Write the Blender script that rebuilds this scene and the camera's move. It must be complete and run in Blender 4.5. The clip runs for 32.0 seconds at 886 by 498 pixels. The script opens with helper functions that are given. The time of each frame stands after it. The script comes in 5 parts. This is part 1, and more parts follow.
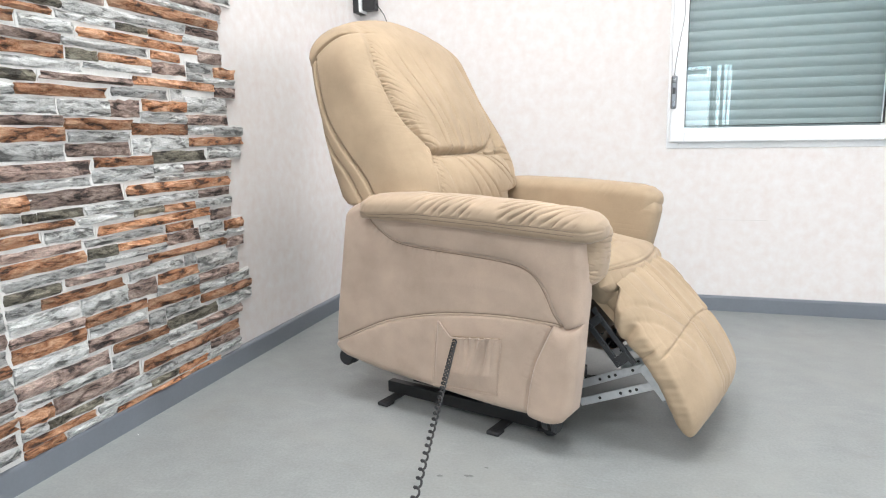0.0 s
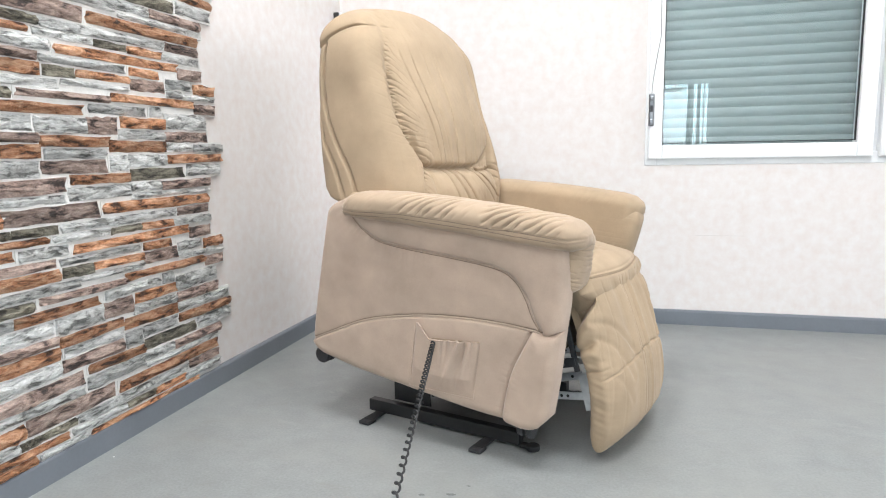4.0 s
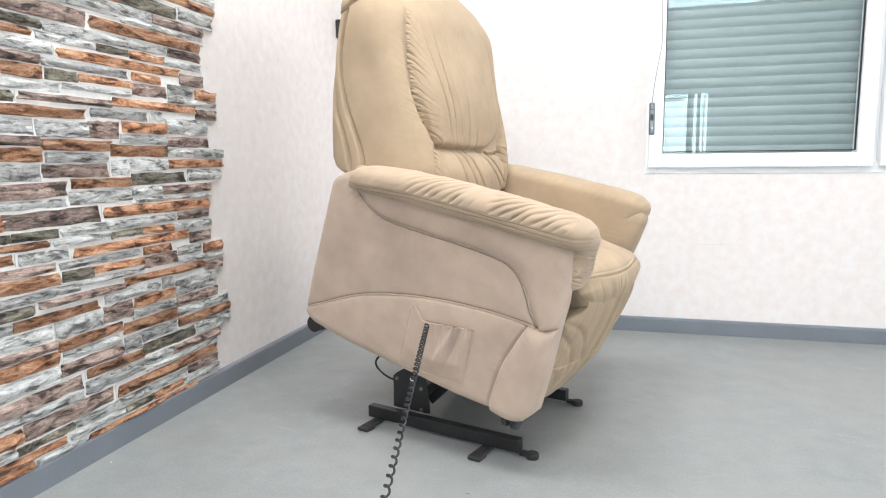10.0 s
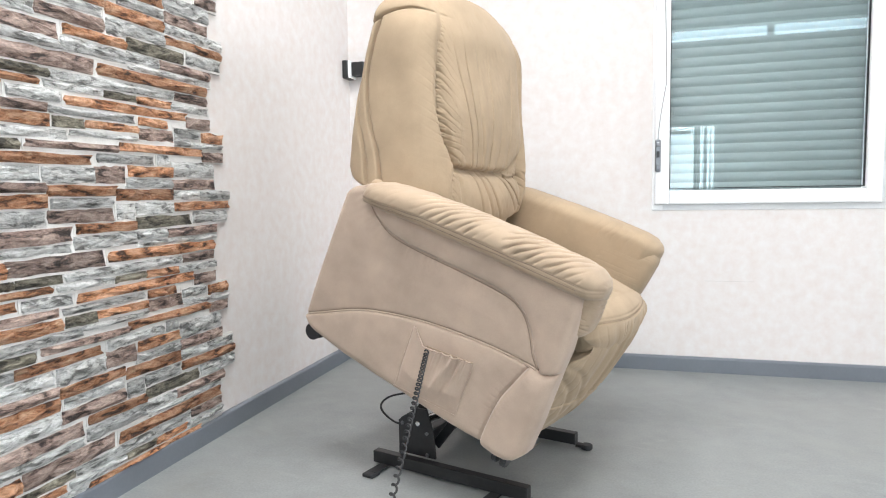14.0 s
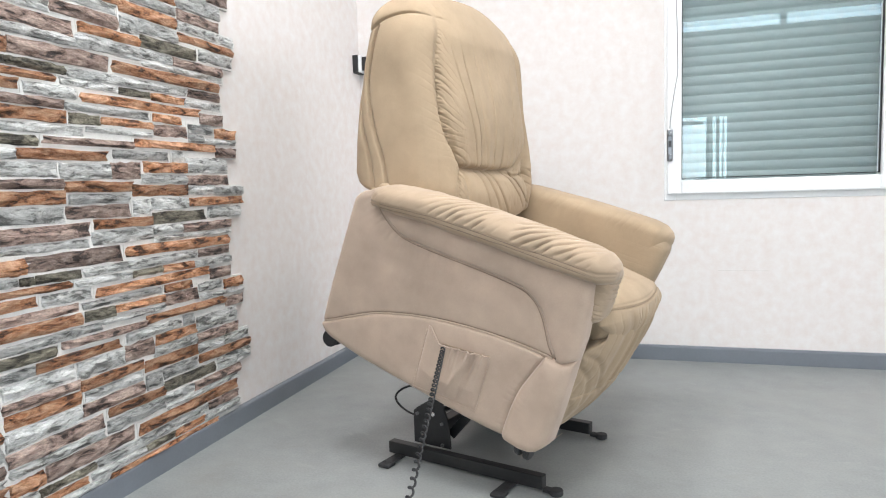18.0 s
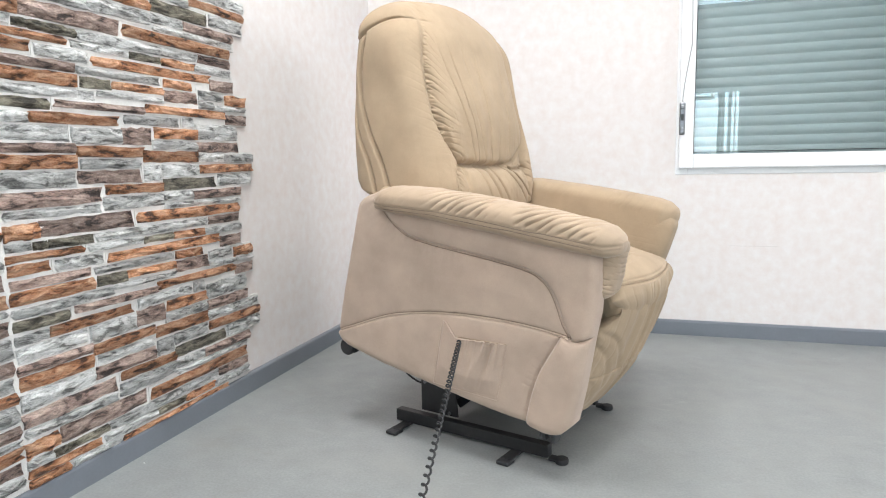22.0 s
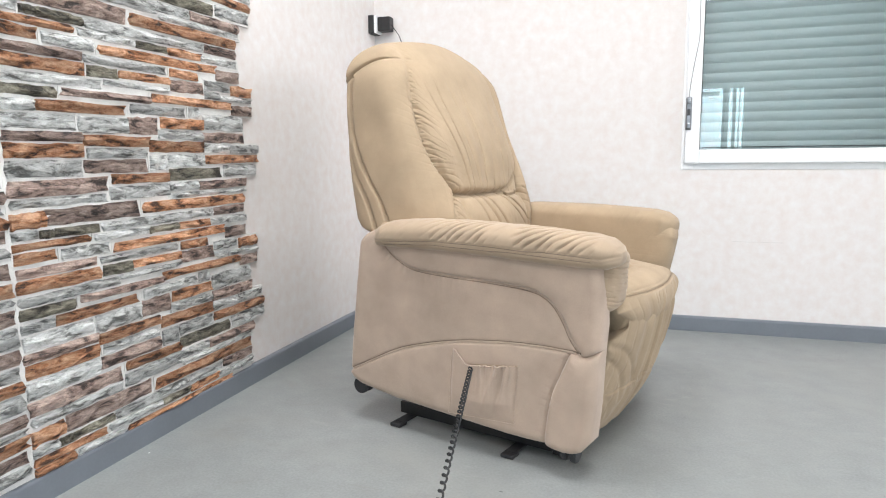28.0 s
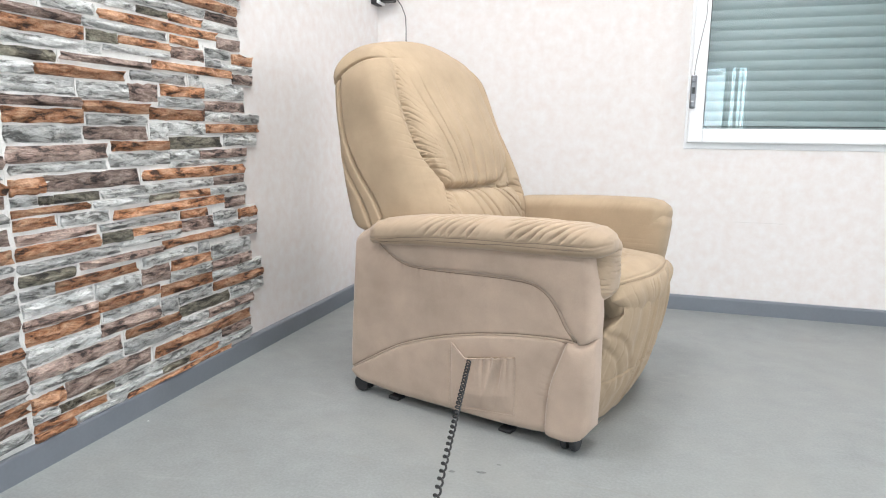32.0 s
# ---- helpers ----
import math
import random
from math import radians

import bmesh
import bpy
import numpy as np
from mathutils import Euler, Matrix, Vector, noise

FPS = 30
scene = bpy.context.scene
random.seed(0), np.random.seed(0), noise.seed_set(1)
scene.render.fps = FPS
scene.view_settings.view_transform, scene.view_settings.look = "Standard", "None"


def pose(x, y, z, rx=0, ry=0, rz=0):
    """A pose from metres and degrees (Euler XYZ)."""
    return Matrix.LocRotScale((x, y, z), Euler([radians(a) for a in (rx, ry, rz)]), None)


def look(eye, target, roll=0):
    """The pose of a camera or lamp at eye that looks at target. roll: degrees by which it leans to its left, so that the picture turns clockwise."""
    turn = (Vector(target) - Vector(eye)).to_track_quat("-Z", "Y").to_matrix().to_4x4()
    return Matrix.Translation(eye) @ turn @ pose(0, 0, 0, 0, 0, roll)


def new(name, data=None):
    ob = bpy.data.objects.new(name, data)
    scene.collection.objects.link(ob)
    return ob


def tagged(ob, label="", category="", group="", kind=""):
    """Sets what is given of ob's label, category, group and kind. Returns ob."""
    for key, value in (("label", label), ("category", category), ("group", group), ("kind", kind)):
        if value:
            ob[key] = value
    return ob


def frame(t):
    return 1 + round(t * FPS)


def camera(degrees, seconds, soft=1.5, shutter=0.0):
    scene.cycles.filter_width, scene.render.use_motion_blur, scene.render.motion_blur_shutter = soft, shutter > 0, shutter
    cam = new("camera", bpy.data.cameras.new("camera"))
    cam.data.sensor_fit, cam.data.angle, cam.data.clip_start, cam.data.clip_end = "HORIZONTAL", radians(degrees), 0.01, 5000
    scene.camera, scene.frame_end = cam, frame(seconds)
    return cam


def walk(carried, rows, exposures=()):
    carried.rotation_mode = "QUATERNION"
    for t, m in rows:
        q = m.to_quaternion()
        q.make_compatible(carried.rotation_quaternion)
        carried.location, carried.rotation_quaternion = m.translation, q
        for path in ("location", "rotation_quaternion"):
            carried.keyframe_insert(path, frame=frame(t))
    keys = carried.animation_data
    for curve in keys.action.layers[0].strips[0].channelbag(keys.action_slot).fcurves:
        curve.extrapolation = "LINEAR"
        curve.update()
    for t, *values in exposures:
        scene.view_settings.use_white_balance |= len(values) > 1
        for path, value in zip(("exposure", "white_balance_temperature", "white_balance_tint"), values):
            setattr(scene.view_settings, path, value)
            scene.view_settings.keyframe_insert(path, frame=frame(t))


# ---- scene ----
cam = camera(68.0, 32.0, soft=1.1)

PATH = [
    (0, (1.358, -3.079, 0.789), (0.774, -1.197, 0.448), -1.0),
    (0.5, (1.363, -3.079, 0.781), (0.792, -1.192, 0.447), -1.4),
    (1, (1.368, -3.077, 0.782), (0.822, -1.181, 0.454), -1.7),
    (1.5, (1.369, -3.077, 0.785), (0.822, -1.179, 0.467), -1.7),
    (2, (1.363, -3.074, 0.785), (0.833, -1.168, 0.489), -0.7),
    (2.5, (1.357, -3.077, 0.788), (0.833, -1.169, 0.492), -0.5),
    (3, (1.358, -3.079, 0.786), (0.829, -1.172, 0.498), -1.0),
    (3.5, (1.361, -3.077, 0.789), (0.829, -1.172, 0.494), -1.0),
    (5.5, (1.36, -3.081, 0.788), (0.821, -1.174, 0.516), -1.1),
    (6, (1.358, -3.078, 0.787), (0.828, -1.169, 0.516), -0.9),
    (6.5, (1.361, -3.08, 0.783), (0.831, -1.17, 0.516), -1.1),
    (7, (1.361, -3.078, 0.789), (0.821, -1.171, 0.523), -1.1),
    (7.5, (1.36, -3.077, 0.787), (0.818, -1.171, 0.519), -0.9),
    (8, (1.355, -3.079, 0.786), (0.807, -1.175, 0.51), -0.6),
    (8.5, (1.356, -3.08, 0.785), (0.804, -1.177, 0.51), -0.7),
    (9, (1.358, -3.079, 0.783), (0.814, -1.174, 0.511), -0.7),
    (9.5, (1.36, -3.078, 0.784), (0.822, -1.171, 0.514), -0.8),
    (10, (1.358, -3.078, 0.786), (0.826, -1.169, 0.517), -0.6),
    (10.5, (1.358, -3.078, 0.784), (0.822, -1.17, 0.517), -0.7),
    (11, (1.356, -3.074, 0.786), (0.819, -1.166, 0.516), -0.7),
    (11.5, (1.354, -3.077, 0.791), (0.82, -1.163, 0.559), -0.7),
    (12, (1.356, -3.08, 0.797), (0.807, -1.166, 0.606), -0.8),
    (12.5, (1.358, -3.08, 0.798), (0.801, -1.168, 0.608), -0.7),
    (13, (1.349, -3.082, 0.799), (0.797, -1.168, 0.617), -0.6),
    (13.5, (1.356, -3.073, 0.805), (0.817, -1.154, 0.637), -0.6),
    (14, (1.363, -3.058, 0.814), (0.804, -1.145, 0.64), -1.0),
    (14.5, (1.372, -3.051, 0.814), (0.793, -1.143, 0.651), -1.3),
    (16.5, (1.375, -3.067, 0.808), (0.8, -1.157, 0.658), -2.1),
    (17, (1.375, -3.068, 0.812), (0.806, -1.156, 0.66), -2.3),
    (17.5, (1.364, -3.067, 0.809), (0.786, -1.16, 0.642), -2.0),
    (18, (1.363, -3.068, 0.802), (0.77, -1.167, 0.616), -1.8),
    (18.5, (1.361, -3.069, 0.801), (0.762, -1.172, 0.6), -1.7),
    (19, (1.361, -3.072, 0.801), (0.765, -1.174, 0.597), -1.5),
    (19.5, (1.363, -3.074, 0.802), (0.766, -1.175, 0.605), -1.8),
    (20, (1.369, -3.077, 0.801), (0.768, -1.181, 0.592), -1.7),
    (20.5, (1.362, -3.08, 0.8), (0.761, -1.185, 0.575), -1.2),
    (21, (1.354, -3.079, 0.8), (0.752, -1.187, 0.557), -0.9),
    (21.5, (1.35, -3.077, 0.795), (0.743, -1.189, 0.536), -0.8),
    (22, (1.354, -3.073, 0.791), (0.744, -1.187, 0.527), -1.1),
    (22.5, (1.354, -3.073, 0.791), (0.751, -1.183, 0.538), -1.2),
    (23, (1.354, -3.074, 0.792), (0.75, -1.185, 0.536), -1.0),
    (23.5, (1.347, -3.076, 0.792), (0.742, -1.189, 0.516), -0.4),
    (24, (1.335, -3.074, 0.787), (0.743, -1.184, 0.507), -0.4),
    (24.5, (1.341, -3.077, 0.791), (0.753, -1.185, 0.518), -0.2),
    (25, (1.345, -3.083, 0.788), (0.755, -1.19, 0.526), -0.4),
    (25.5, (1.346, -3.085, 0.788), (0.737, -1.197, 0.533), -0.5),
    (27.5, (1.343, -3.077, 0.786), (0.731, -1.195, 0.499), -0.8),
    (28, (1.34, -3.074, 0.786), (0.727, -1.191, 0.505), -0.6),
    (28.5, (1.336, -3.073, 0.785), (0.723, -1.191, 0.501), -0.7),
    (29, (1.335, -3.074, 0.788), (0.72, -1.193, 0.497), -0.4),
    (29.5, (1.339, -3.074, 0.785), (0.717, -1.197, 0.483), -0.2),
    (30, (1.331, -3.074, 0.784), (0.716, -1.199, 0.459), 0.1),
    (30.5, (1.331, -3.075, 0.777), (0.73, -1.196, 0.449), 0.2),
    (31, (1.337, -3.074, 0.776), (0.729, -1.198, 0.44), 0.3),
    (31.5, (1.331, -3.071, 0.776), (0.725, -1.196, 0.432), 0.2),
    (32, (1.324, -3.072, 0.779), (0.725, -1.196, 0.427), 0.5),
]
walk(cam, [(t, look(e, p, r)) for t, e, p, r in PATH], [(0.0, -0.07), (3.0, -0.06), (8.0, 0.0), (11.0, 0.06), (13.0, -0.02), (17.0, -0.14), (19.0, -0.15), (22.0, -0.10), (25.0, -0.04), (28.0, -0.13), (32.0, -0.13)])

# ---- light and world ----
world = bpy.data.worlds.new("world")
scene.world = world
world.use_nodes = True
wn = world.node_tree
sky = wn.nodes.new("ShaderNodeTexSky")
sky.sky_type = "NISHITA"
sky.sun_disc = False
sky.sun_elevation, sky.sun_rotation = radians(38), radians(200)
wn.links.new(sky.outputs[0], wn.nodes["Background"].inputs[0])
wn.nodes["Background"].inputs[1].default_value = 0.12
sun = new("sun", bpy.data.lights.new("sun", "SUN"))
sun.data.energy, sun.data.angle, sun.data.color = 2.0, radians(2), (1, 0.95, 0.88)
sun.matrix_basis = look((0, 0, 5), (1.2, 3.0, 2.6))
scene.view_settings.exposure = 0.0

# ---- measures of the place ----
FLOOR_MARKS = [(0.918, -1.717, 0.009, 0.006), (0.984, -1.700, 0.016, 0.007), (1.015, -1.652, 0.006, 0.004), (0.060, -1.724, 0.003, 0.003)]
ROOM_X, ROOM_Y, ROOM_Z = 7.0, -5.6, 3.0
SKIRT = 0.066
WIN = (1.458, 3.18, 0.740, 1.95)
REAR = (1.25, 2.36, 0.20, 1.62)
HIGH = (0.4, 4.1, 2.53, 2.78)
SLOT = (1.55, 1.955, 1.808, 1.832)
# assumed east opening, there only to let fill light in
FILL_OPENING = (-4.6, -0.4, 0.70, 2.40)
ASSUMED_PANELS = [(px, py) for px in (0.55, 1.80) for py in (-1.95, -4.1)]


def area(name, w, h, power, m, colour=(1, 1, 1)):
    d = bpy.data.lights.new(name, "AREA")
    d.shape, d.size, d.size_y, d.energy, d.color = "RECTANGLE", w, h, power, colour
    ob = new(name, d)
    ob.matrix_basis = m
    return ob


area("rear_window_daylight", 1.05, 1.38, 38, look((1.805, ROOM_Y - 0.24, 0.91), (1.805, 0, 0.91)), (0.66, 0.87, 1))
area("high_window_daylight", 3.6, 0.22, 16, look((2.25, ROOM_Y - 0.24, 2.655), (2.25, 0, 2.655)), (0.66, 0.87, 1))
# Added fill from the east for the west wall; no known source there.
area("added_side_fill", 4.1, 1.6, 165, look((ROOM_X + 0.22, -2.5, 1.55), (0, -2.5, 1.3)), (0.93, 0.965, 1))
# Added overhead fill; the ceiling is never in view and its fittings are assumed.
for px, py in ASSUMED_PANELS:
    area("added_ceiling_fill", 0.58, 0.58, 36.5, look((px, py, ROOM_Z - 0.035), (px, py, 0)), (0.965, 0.985, 1))


# ---- helpers ----
def link_mesh(name, verts, faces, mat, parent=None, label="", smooth=True):
    me = bpy.data.meshes.new(name)
    me.from_pydata([tuple(v) for v in verts], [], [tuple(f) for f in faces])
    me.update()
    if smooth:
        me.polygons.foreach_set("use_smooth", [True] * len(me.polygons))
    if mat:
        me.materials.append(mat)
    ob = new(name, me)
    if parent:
        ob.parent = parent
    return tagged(ob, label)


def part(name, bm, mat, parent=None, label="", smooth=False):
    me = bpy.data.meshes.new(name)
    bmesh.ops.recalc_face_normals(bm, faces=bm.faces[:])
    bm.to_mesh(me)
    bm.free()
    if smooth:
        me.polygons.foreach_set("use_smooth", [True] * len(me.polygons))
    if mat:
        me.materials.append(mat)
    ob = new(name, me)
    if parent:
        ob.parent = parent
    return tagged(ob, label)


def box(bm, x0, x1, y0, y1, z0, z1, bevel=0.0, seg=2, m=None):
    g = bmesh.ops.create_cube(bm, size=1)
    t = Matrix.Translation(((x0 + x1) / 2, (y0 + y1) / 2, (z0 + z1) / 2)) @ Matrix.Diagonal((x1 - x0, y1 - y0, z1 - z0, 1))
    bmesh.ops.transform(bm, matrix=(m @ t) if m else t, verts=g["verts"])
    if bevel:
        ed = list({e for v in g["verts"] for e in v.link_edges})
        bmesh.ops.bevel(bm, geom=ed, offset=bevel, segments=seg, affect="EDGES", profile=0.5)
    return bm


def boxed(name, x0, x1, y0, y1, z0, z1, mat, parent=None, bevel=0.0, label="", m=None):
    return part(name, box(bmesh.new(), x0, x1, y0, y1, z0, z1, bevel, 2, m), mat, parent, label)


def rod(bm, a, b, r, seg=16, r2=None, bevel=0.0):
    a, b = Vector(a), Vector(b)
    g = bmesh.ops.create_cone(bm, cap_ends=True, segments=seg, radius1=r, radius2=r if r2 is None else r2, depth=(b - a).length)
    q = (b - a).to_track_quat("Z", "Y").to_matrix().to_4x4()
    bmesh.ops.transform(bm, matrix=Matrix.Translation((a + b) / 2) @ q, verts=g["verts"])
    if bevel:
        ed = [e for e in {e for v in g["verts"] for e in v.link_edges} if len(e.link_faces) == 2 and e.calc_face_angle(0) > 1]
        bmesh.ops.bevel(bm, geom=ed, offset=bevel, segments=2, affect="EDGES", profile=0.5)
    return bm


def tube_data(pts, r, seg=8, closed=False):
    """Vertices and faces of a round tube along the points."""
    P = np.array(pts, float)
    n = len(P)
    T = np.gradient(P, axis=0)
    T /= np.linalg.norm(T, axis=1)[:, None] + 1e-9
    up = np.array([0.13, 0.21, 0.97])
    V = []
    N = np.cross(T[0], up)
    N /= np.linalg.norm(N)
    for i in range(n):
        N = N - T[i] * (N @ T[i])
        N /= np.linalg.norm(N) + 1e-9
        B = np.cross(T[i], N)
        rr = r[i] if hasattr(r, "__len__") else r
        for k in range(seg):
            a = 2 * math.pi * k / seg
            V.append(P[i] + rr * (math.cos(a) * N + math.sin(a) * B))
    F = [(i * seg + k, i * seg + (k + 1) % seg, (i + 1) * seg + (k + 1) % seg, (i + 1) * seg + k) for i in range(n - 1) for k in range(seg)]
    F += [tuple(range(seg))[::-1], tuple((n - 1) * seg + k for k in range(seg))]
    return V, F


def tube(name, pts, r, mat, parent=None, seg=8, label=""):
    V, F = tube_data(pts, r, seg)
    return link_mesh(name, V, F, mat, parent, label)


def sheet(name, P, mat, parent=None, wrap=False, caps=False, label="", keep=None):
    """A smooth mesh from a grid of points P[row][column]; wrap joins the last column to the first, caps closes both ends."""
    R, C = P.shape[:2]
    V = P.reshape(-1, 3)
    F = []
    for i in range(R - 1):
        for j in range(C if wrap else C - 1):
            k = (j + 1) % C
            if keep is None or keep[i, j]:
                F.append((i * C + j, i * C + k, (i + 1) * C + k, (i + 1) * C + j))
    if caps:
        F += [tuple(range(C))[::-1], tuple((R - 1) * C + j for j in range(C))]
    if keep is not None:
        used = sorted({v for f in F for v in f})
        at = {v: i for i, v in enumerate(used)}
        V, F = V[used], [tuple(at[v] for v in f) for f in F]
    return link_mesh(name, V, F, mat, parent, label)


def smooth_line(pts, n):
    """A smooth curve of n points through the given ones (Catmull-Rom, by arc length)."""
    P = np.array(pts, float)
    Q = np.vstack([2 * P[0] - P[1], P, 2 * P[-1] - P[-2]])
    out = []
    for i in range(1, len(Q) - 2):
        for s in np.linspace(0, 1, 24, endpoint=False):
            a, b, c, d = Q[i - 1], Q[i], Q[i + 1], Q[i + 2]
            out.append(0.5 * (2 * b + (c - a) * s + (2 * a - 5 * b + 4 * c - d) * s ** 2 + (3 * b - a - 3 * c + d) * s ** 3))
    out.append(P[-1])
    out = np.array(out)
    L = np.r_[0, np.cumsum(np.linalg.norm(np.diff(out, axis=0), axis=1))]
    return np.stack([np.interp(np.linspace(0, L[-1], n), L, out[:, k]) for k in range(P.shape[1])], 1)


def near_line(A, B, line):
    """For grids A, B: the distance to a polyline in that plane, the length along it, and the side."""
    P = np.stack([A, B], -1)
    best, along, side = np.full(A.shape, 1e9), np.zeros(A.shape), np.zeros(A.shape)
    run = 0.0
    for a, b in zip(line[:-1], line[1:]):
        d = b - a
        L = np.linalg.norm(d) + 1e-12
        t = np.clip(((P - a) @ d) / L ** 2, 0, 1)
        c = a + t[..., None] * d
        e = np.linalg.norm(P - c, axis=-1)
        cr = d[0] * (P[..., 1] - a[1]) - d[1] * (P[..., 0] - a[0])
        m = e < best
        best, along, side = np.where(m, e, best), np.where(m, run + t * L, along), np.where(m, np.sign(cr), side)
        run += L
    return best, along, side


def wobble(x, seed=0.0):
    """A smooth one-dimensional noise between about -1 and 1."""
    return 0.5 * np.sin(x * 1.0 + seed) + 0.3 * np.sin(x * 2.17 + 1.3 * seed + 1) + 0.2 * np.sin(x * 4.6 + 2.1 * seed + 2)


# ---- materials ----
def material(name, colour, rough=0.6, metal=0.0, vary=0.15, scale=8.0, fine=200.0, bump=0.1, dist=0.002, second=None, spec=0.5, sheen=0.0, coords="Object", stretch=(1, 1, 1), pieces=False, grain=0.35):
    m = bpy.data.materials.new(name)
    m.use_nodes = True
    nt = m.node_tree
    L = nt.links.new
    bsdf = nt.nodes["Principled BSDF"]
    bsdf.inputs["Roughness"].default_value, bsdf.inputs["Metallic"].default_value = rough, metal
    bsdf.inputs["Specular IOR Level"].default_value = spec
    if sheen:
        bsdf.inputs["Sheen Weight"].default_value, bsdf.inputs["Sheen Roughness"].default_value = sheen, 0.42
        bsdf.inputs["Sheen Tint"].default_value = (1.0, 0.92, 0.88, 1)
    tc = nt.nodes.new("ShaderNodeTexCoord")
    mp = nt.nodes.new("ShaderNodeMapping")
    mp.inputs["Scale"].default_value = stretch
    L(tc.outputs[coords], mp.inputs[0])
    n1, n2 = nt.nodes.new("ShaderNodeTexNoise"), nt.nodes.new("ShaderNodeTexNoise")
    n1.inputs["Scale"].default_value, n1.inputs["Detail"].default_value, n1.inputs["Roughness"].default_value = scale, 5, 0.6
    n2.inputs["Scale"].default_value, n2.inputs["Detail"].default_value = fine, 3
    L(mp.outputs[0], n1.inputs[0]), L(mp.outputs[0], n2.inputs[0])
    ramp = nt.nodes.new("ShaderNodeValToRGB")
    c = Vector(colour)
    lo = Vector(second) if second else c * (1 - vary)
    hi = c * (1 + vary * 0.6)
    ramp.color_ramp.elements[0].color, ramp.color_ramp.elements[1].color = (*lo, 1), (*hi, 1)
    ramp.color_ramp.elements[0].position, ramp.color_ramp.elements[1].position = 0.3, 0.7
    L(n1.outputs[0], ramp.inputs[0])
    out = ramp.outputs[0]
    mix = nt.nodes.new("ShaderNodeMix")
    mix.data_type, mix.blend_type = "RGBA", "OVERLAY"
    mix.inputs[0].default_value = grain
    L(out, mix.inputs[6]), L(n2.outputs[0], mix.inputs[7])
    out = mix.outputs[2]
    if pieces:
        info = nt.nodes.new("ShaderNodeObjectInfo")
        hs = nt.nodes.new("ShaderNodeHueSaturation")
        mr = nt.nodes.new("ShaderNodeMapRange")
        mr.inputs[3].default_value, mr.inputs[4].default_value = 0.72, 1.25
        L(info.outputs["Random"], mr.inputs[0]), L(mr.outputs[0], hs.inputs["Value"]), L(out, hs.inputs["Color"])
        out = hs.outputs[0]
    L(out, bsdf.inputs["Base Color"])
    bp = nt.nodes.new("ShaderNodeBump")
    bp.inputs["Strength"].default_value, bp.inputs["Distance"].default_value = bump, dist
    L(n2.outputs[0], bp.inputs["Height"]), L(bp.outputs[0], bsdf.inputs["Normal"])
    return m


SUEDE = material("tan_suede", (0.402, 0.304, 0.208), 0.95, grain=0.12, sheen=0.18, vary=0.14, scale=7, fine=420, bump=0.035, dist=0.001, spec=0.10)
# Same suede for the sides, its colour lightened to hold grazing sheen and light.
SUEDE_LIT = material("sheen_lit_suede", (0.440, 0.342, 0.274), 0.95, grain=0.10, sheen=0.40, vary=0.15, scale=7, fine=420, bump=0.035, dist=0.001, spec=0.10)
# Near arm: the same suede with about half of that lightening in its colour.
SUEDE_HALF_LIT = material("half_lit_suede", (0.408, 0.312, 0.225), 0.95, grain=0.10, sheen=0.28, vary=0.14, scale=7, fine=420, bump=0.035, dist=0.001, spec=0.10)
LINING = material("brown_lining_cloth", (0.20, 0.150, 0.108), 0.9, spec=0.2)
# Suede hue at about a quarter of its brightness, for the inner seat box.
SUEDE_DARK = material("dark_brown_suede", (0.10, 0.075, 0.055), 0.9, spec=0.2)
THREAD = material("tan_thread", (0.33, 0.25, 0.175), 0.85, spec=0.2)
SEAM = material("seam_thread", (0.25, 0.185, 0.14), 0.8, spec=0.2)
BLACK = material("black_painted_steel", (0.016, 0.016, 0.017), 0.42, vary=0.3, fine=90, bump=0.05)
RUBBER = material("black_rubber", (0.02, 0.02, 0.022), 0.7, vary=0.2)
GREYPLASTIC = material("grey_plastic", (0.22, 0.22, 0.22), 0.5, vary=0.1)
DARKPLASTIC = material("dark_grey_plastic", (0.032, 0.033, 0.036), 0.45, vary=0.1)
ZINC = material("zinc_plated_steel", (0.62, 0.64, 0.66), 0.35, metal=0.7, vary=0.08, fine=60, bump=0.04)
CHROME = material("chrome", (0.8, 0.8, 0.8), 0.12, metal=1.0, vary=0.03, bump=0.0)
PAPER = material("blush_wallpaper", (0.690, 0.628, 0.600), 0.75, grain=0.16, vary=0.05, scale=24, fine=260, bump=0.12, dist=0.0012, spec=0.3, coords="Object", second=(0.765, 0.742, 0.733))
CEIL = material("white_ceiling_paint", (0.82, 0.81, 0.79), 0.9, vary=0.03)


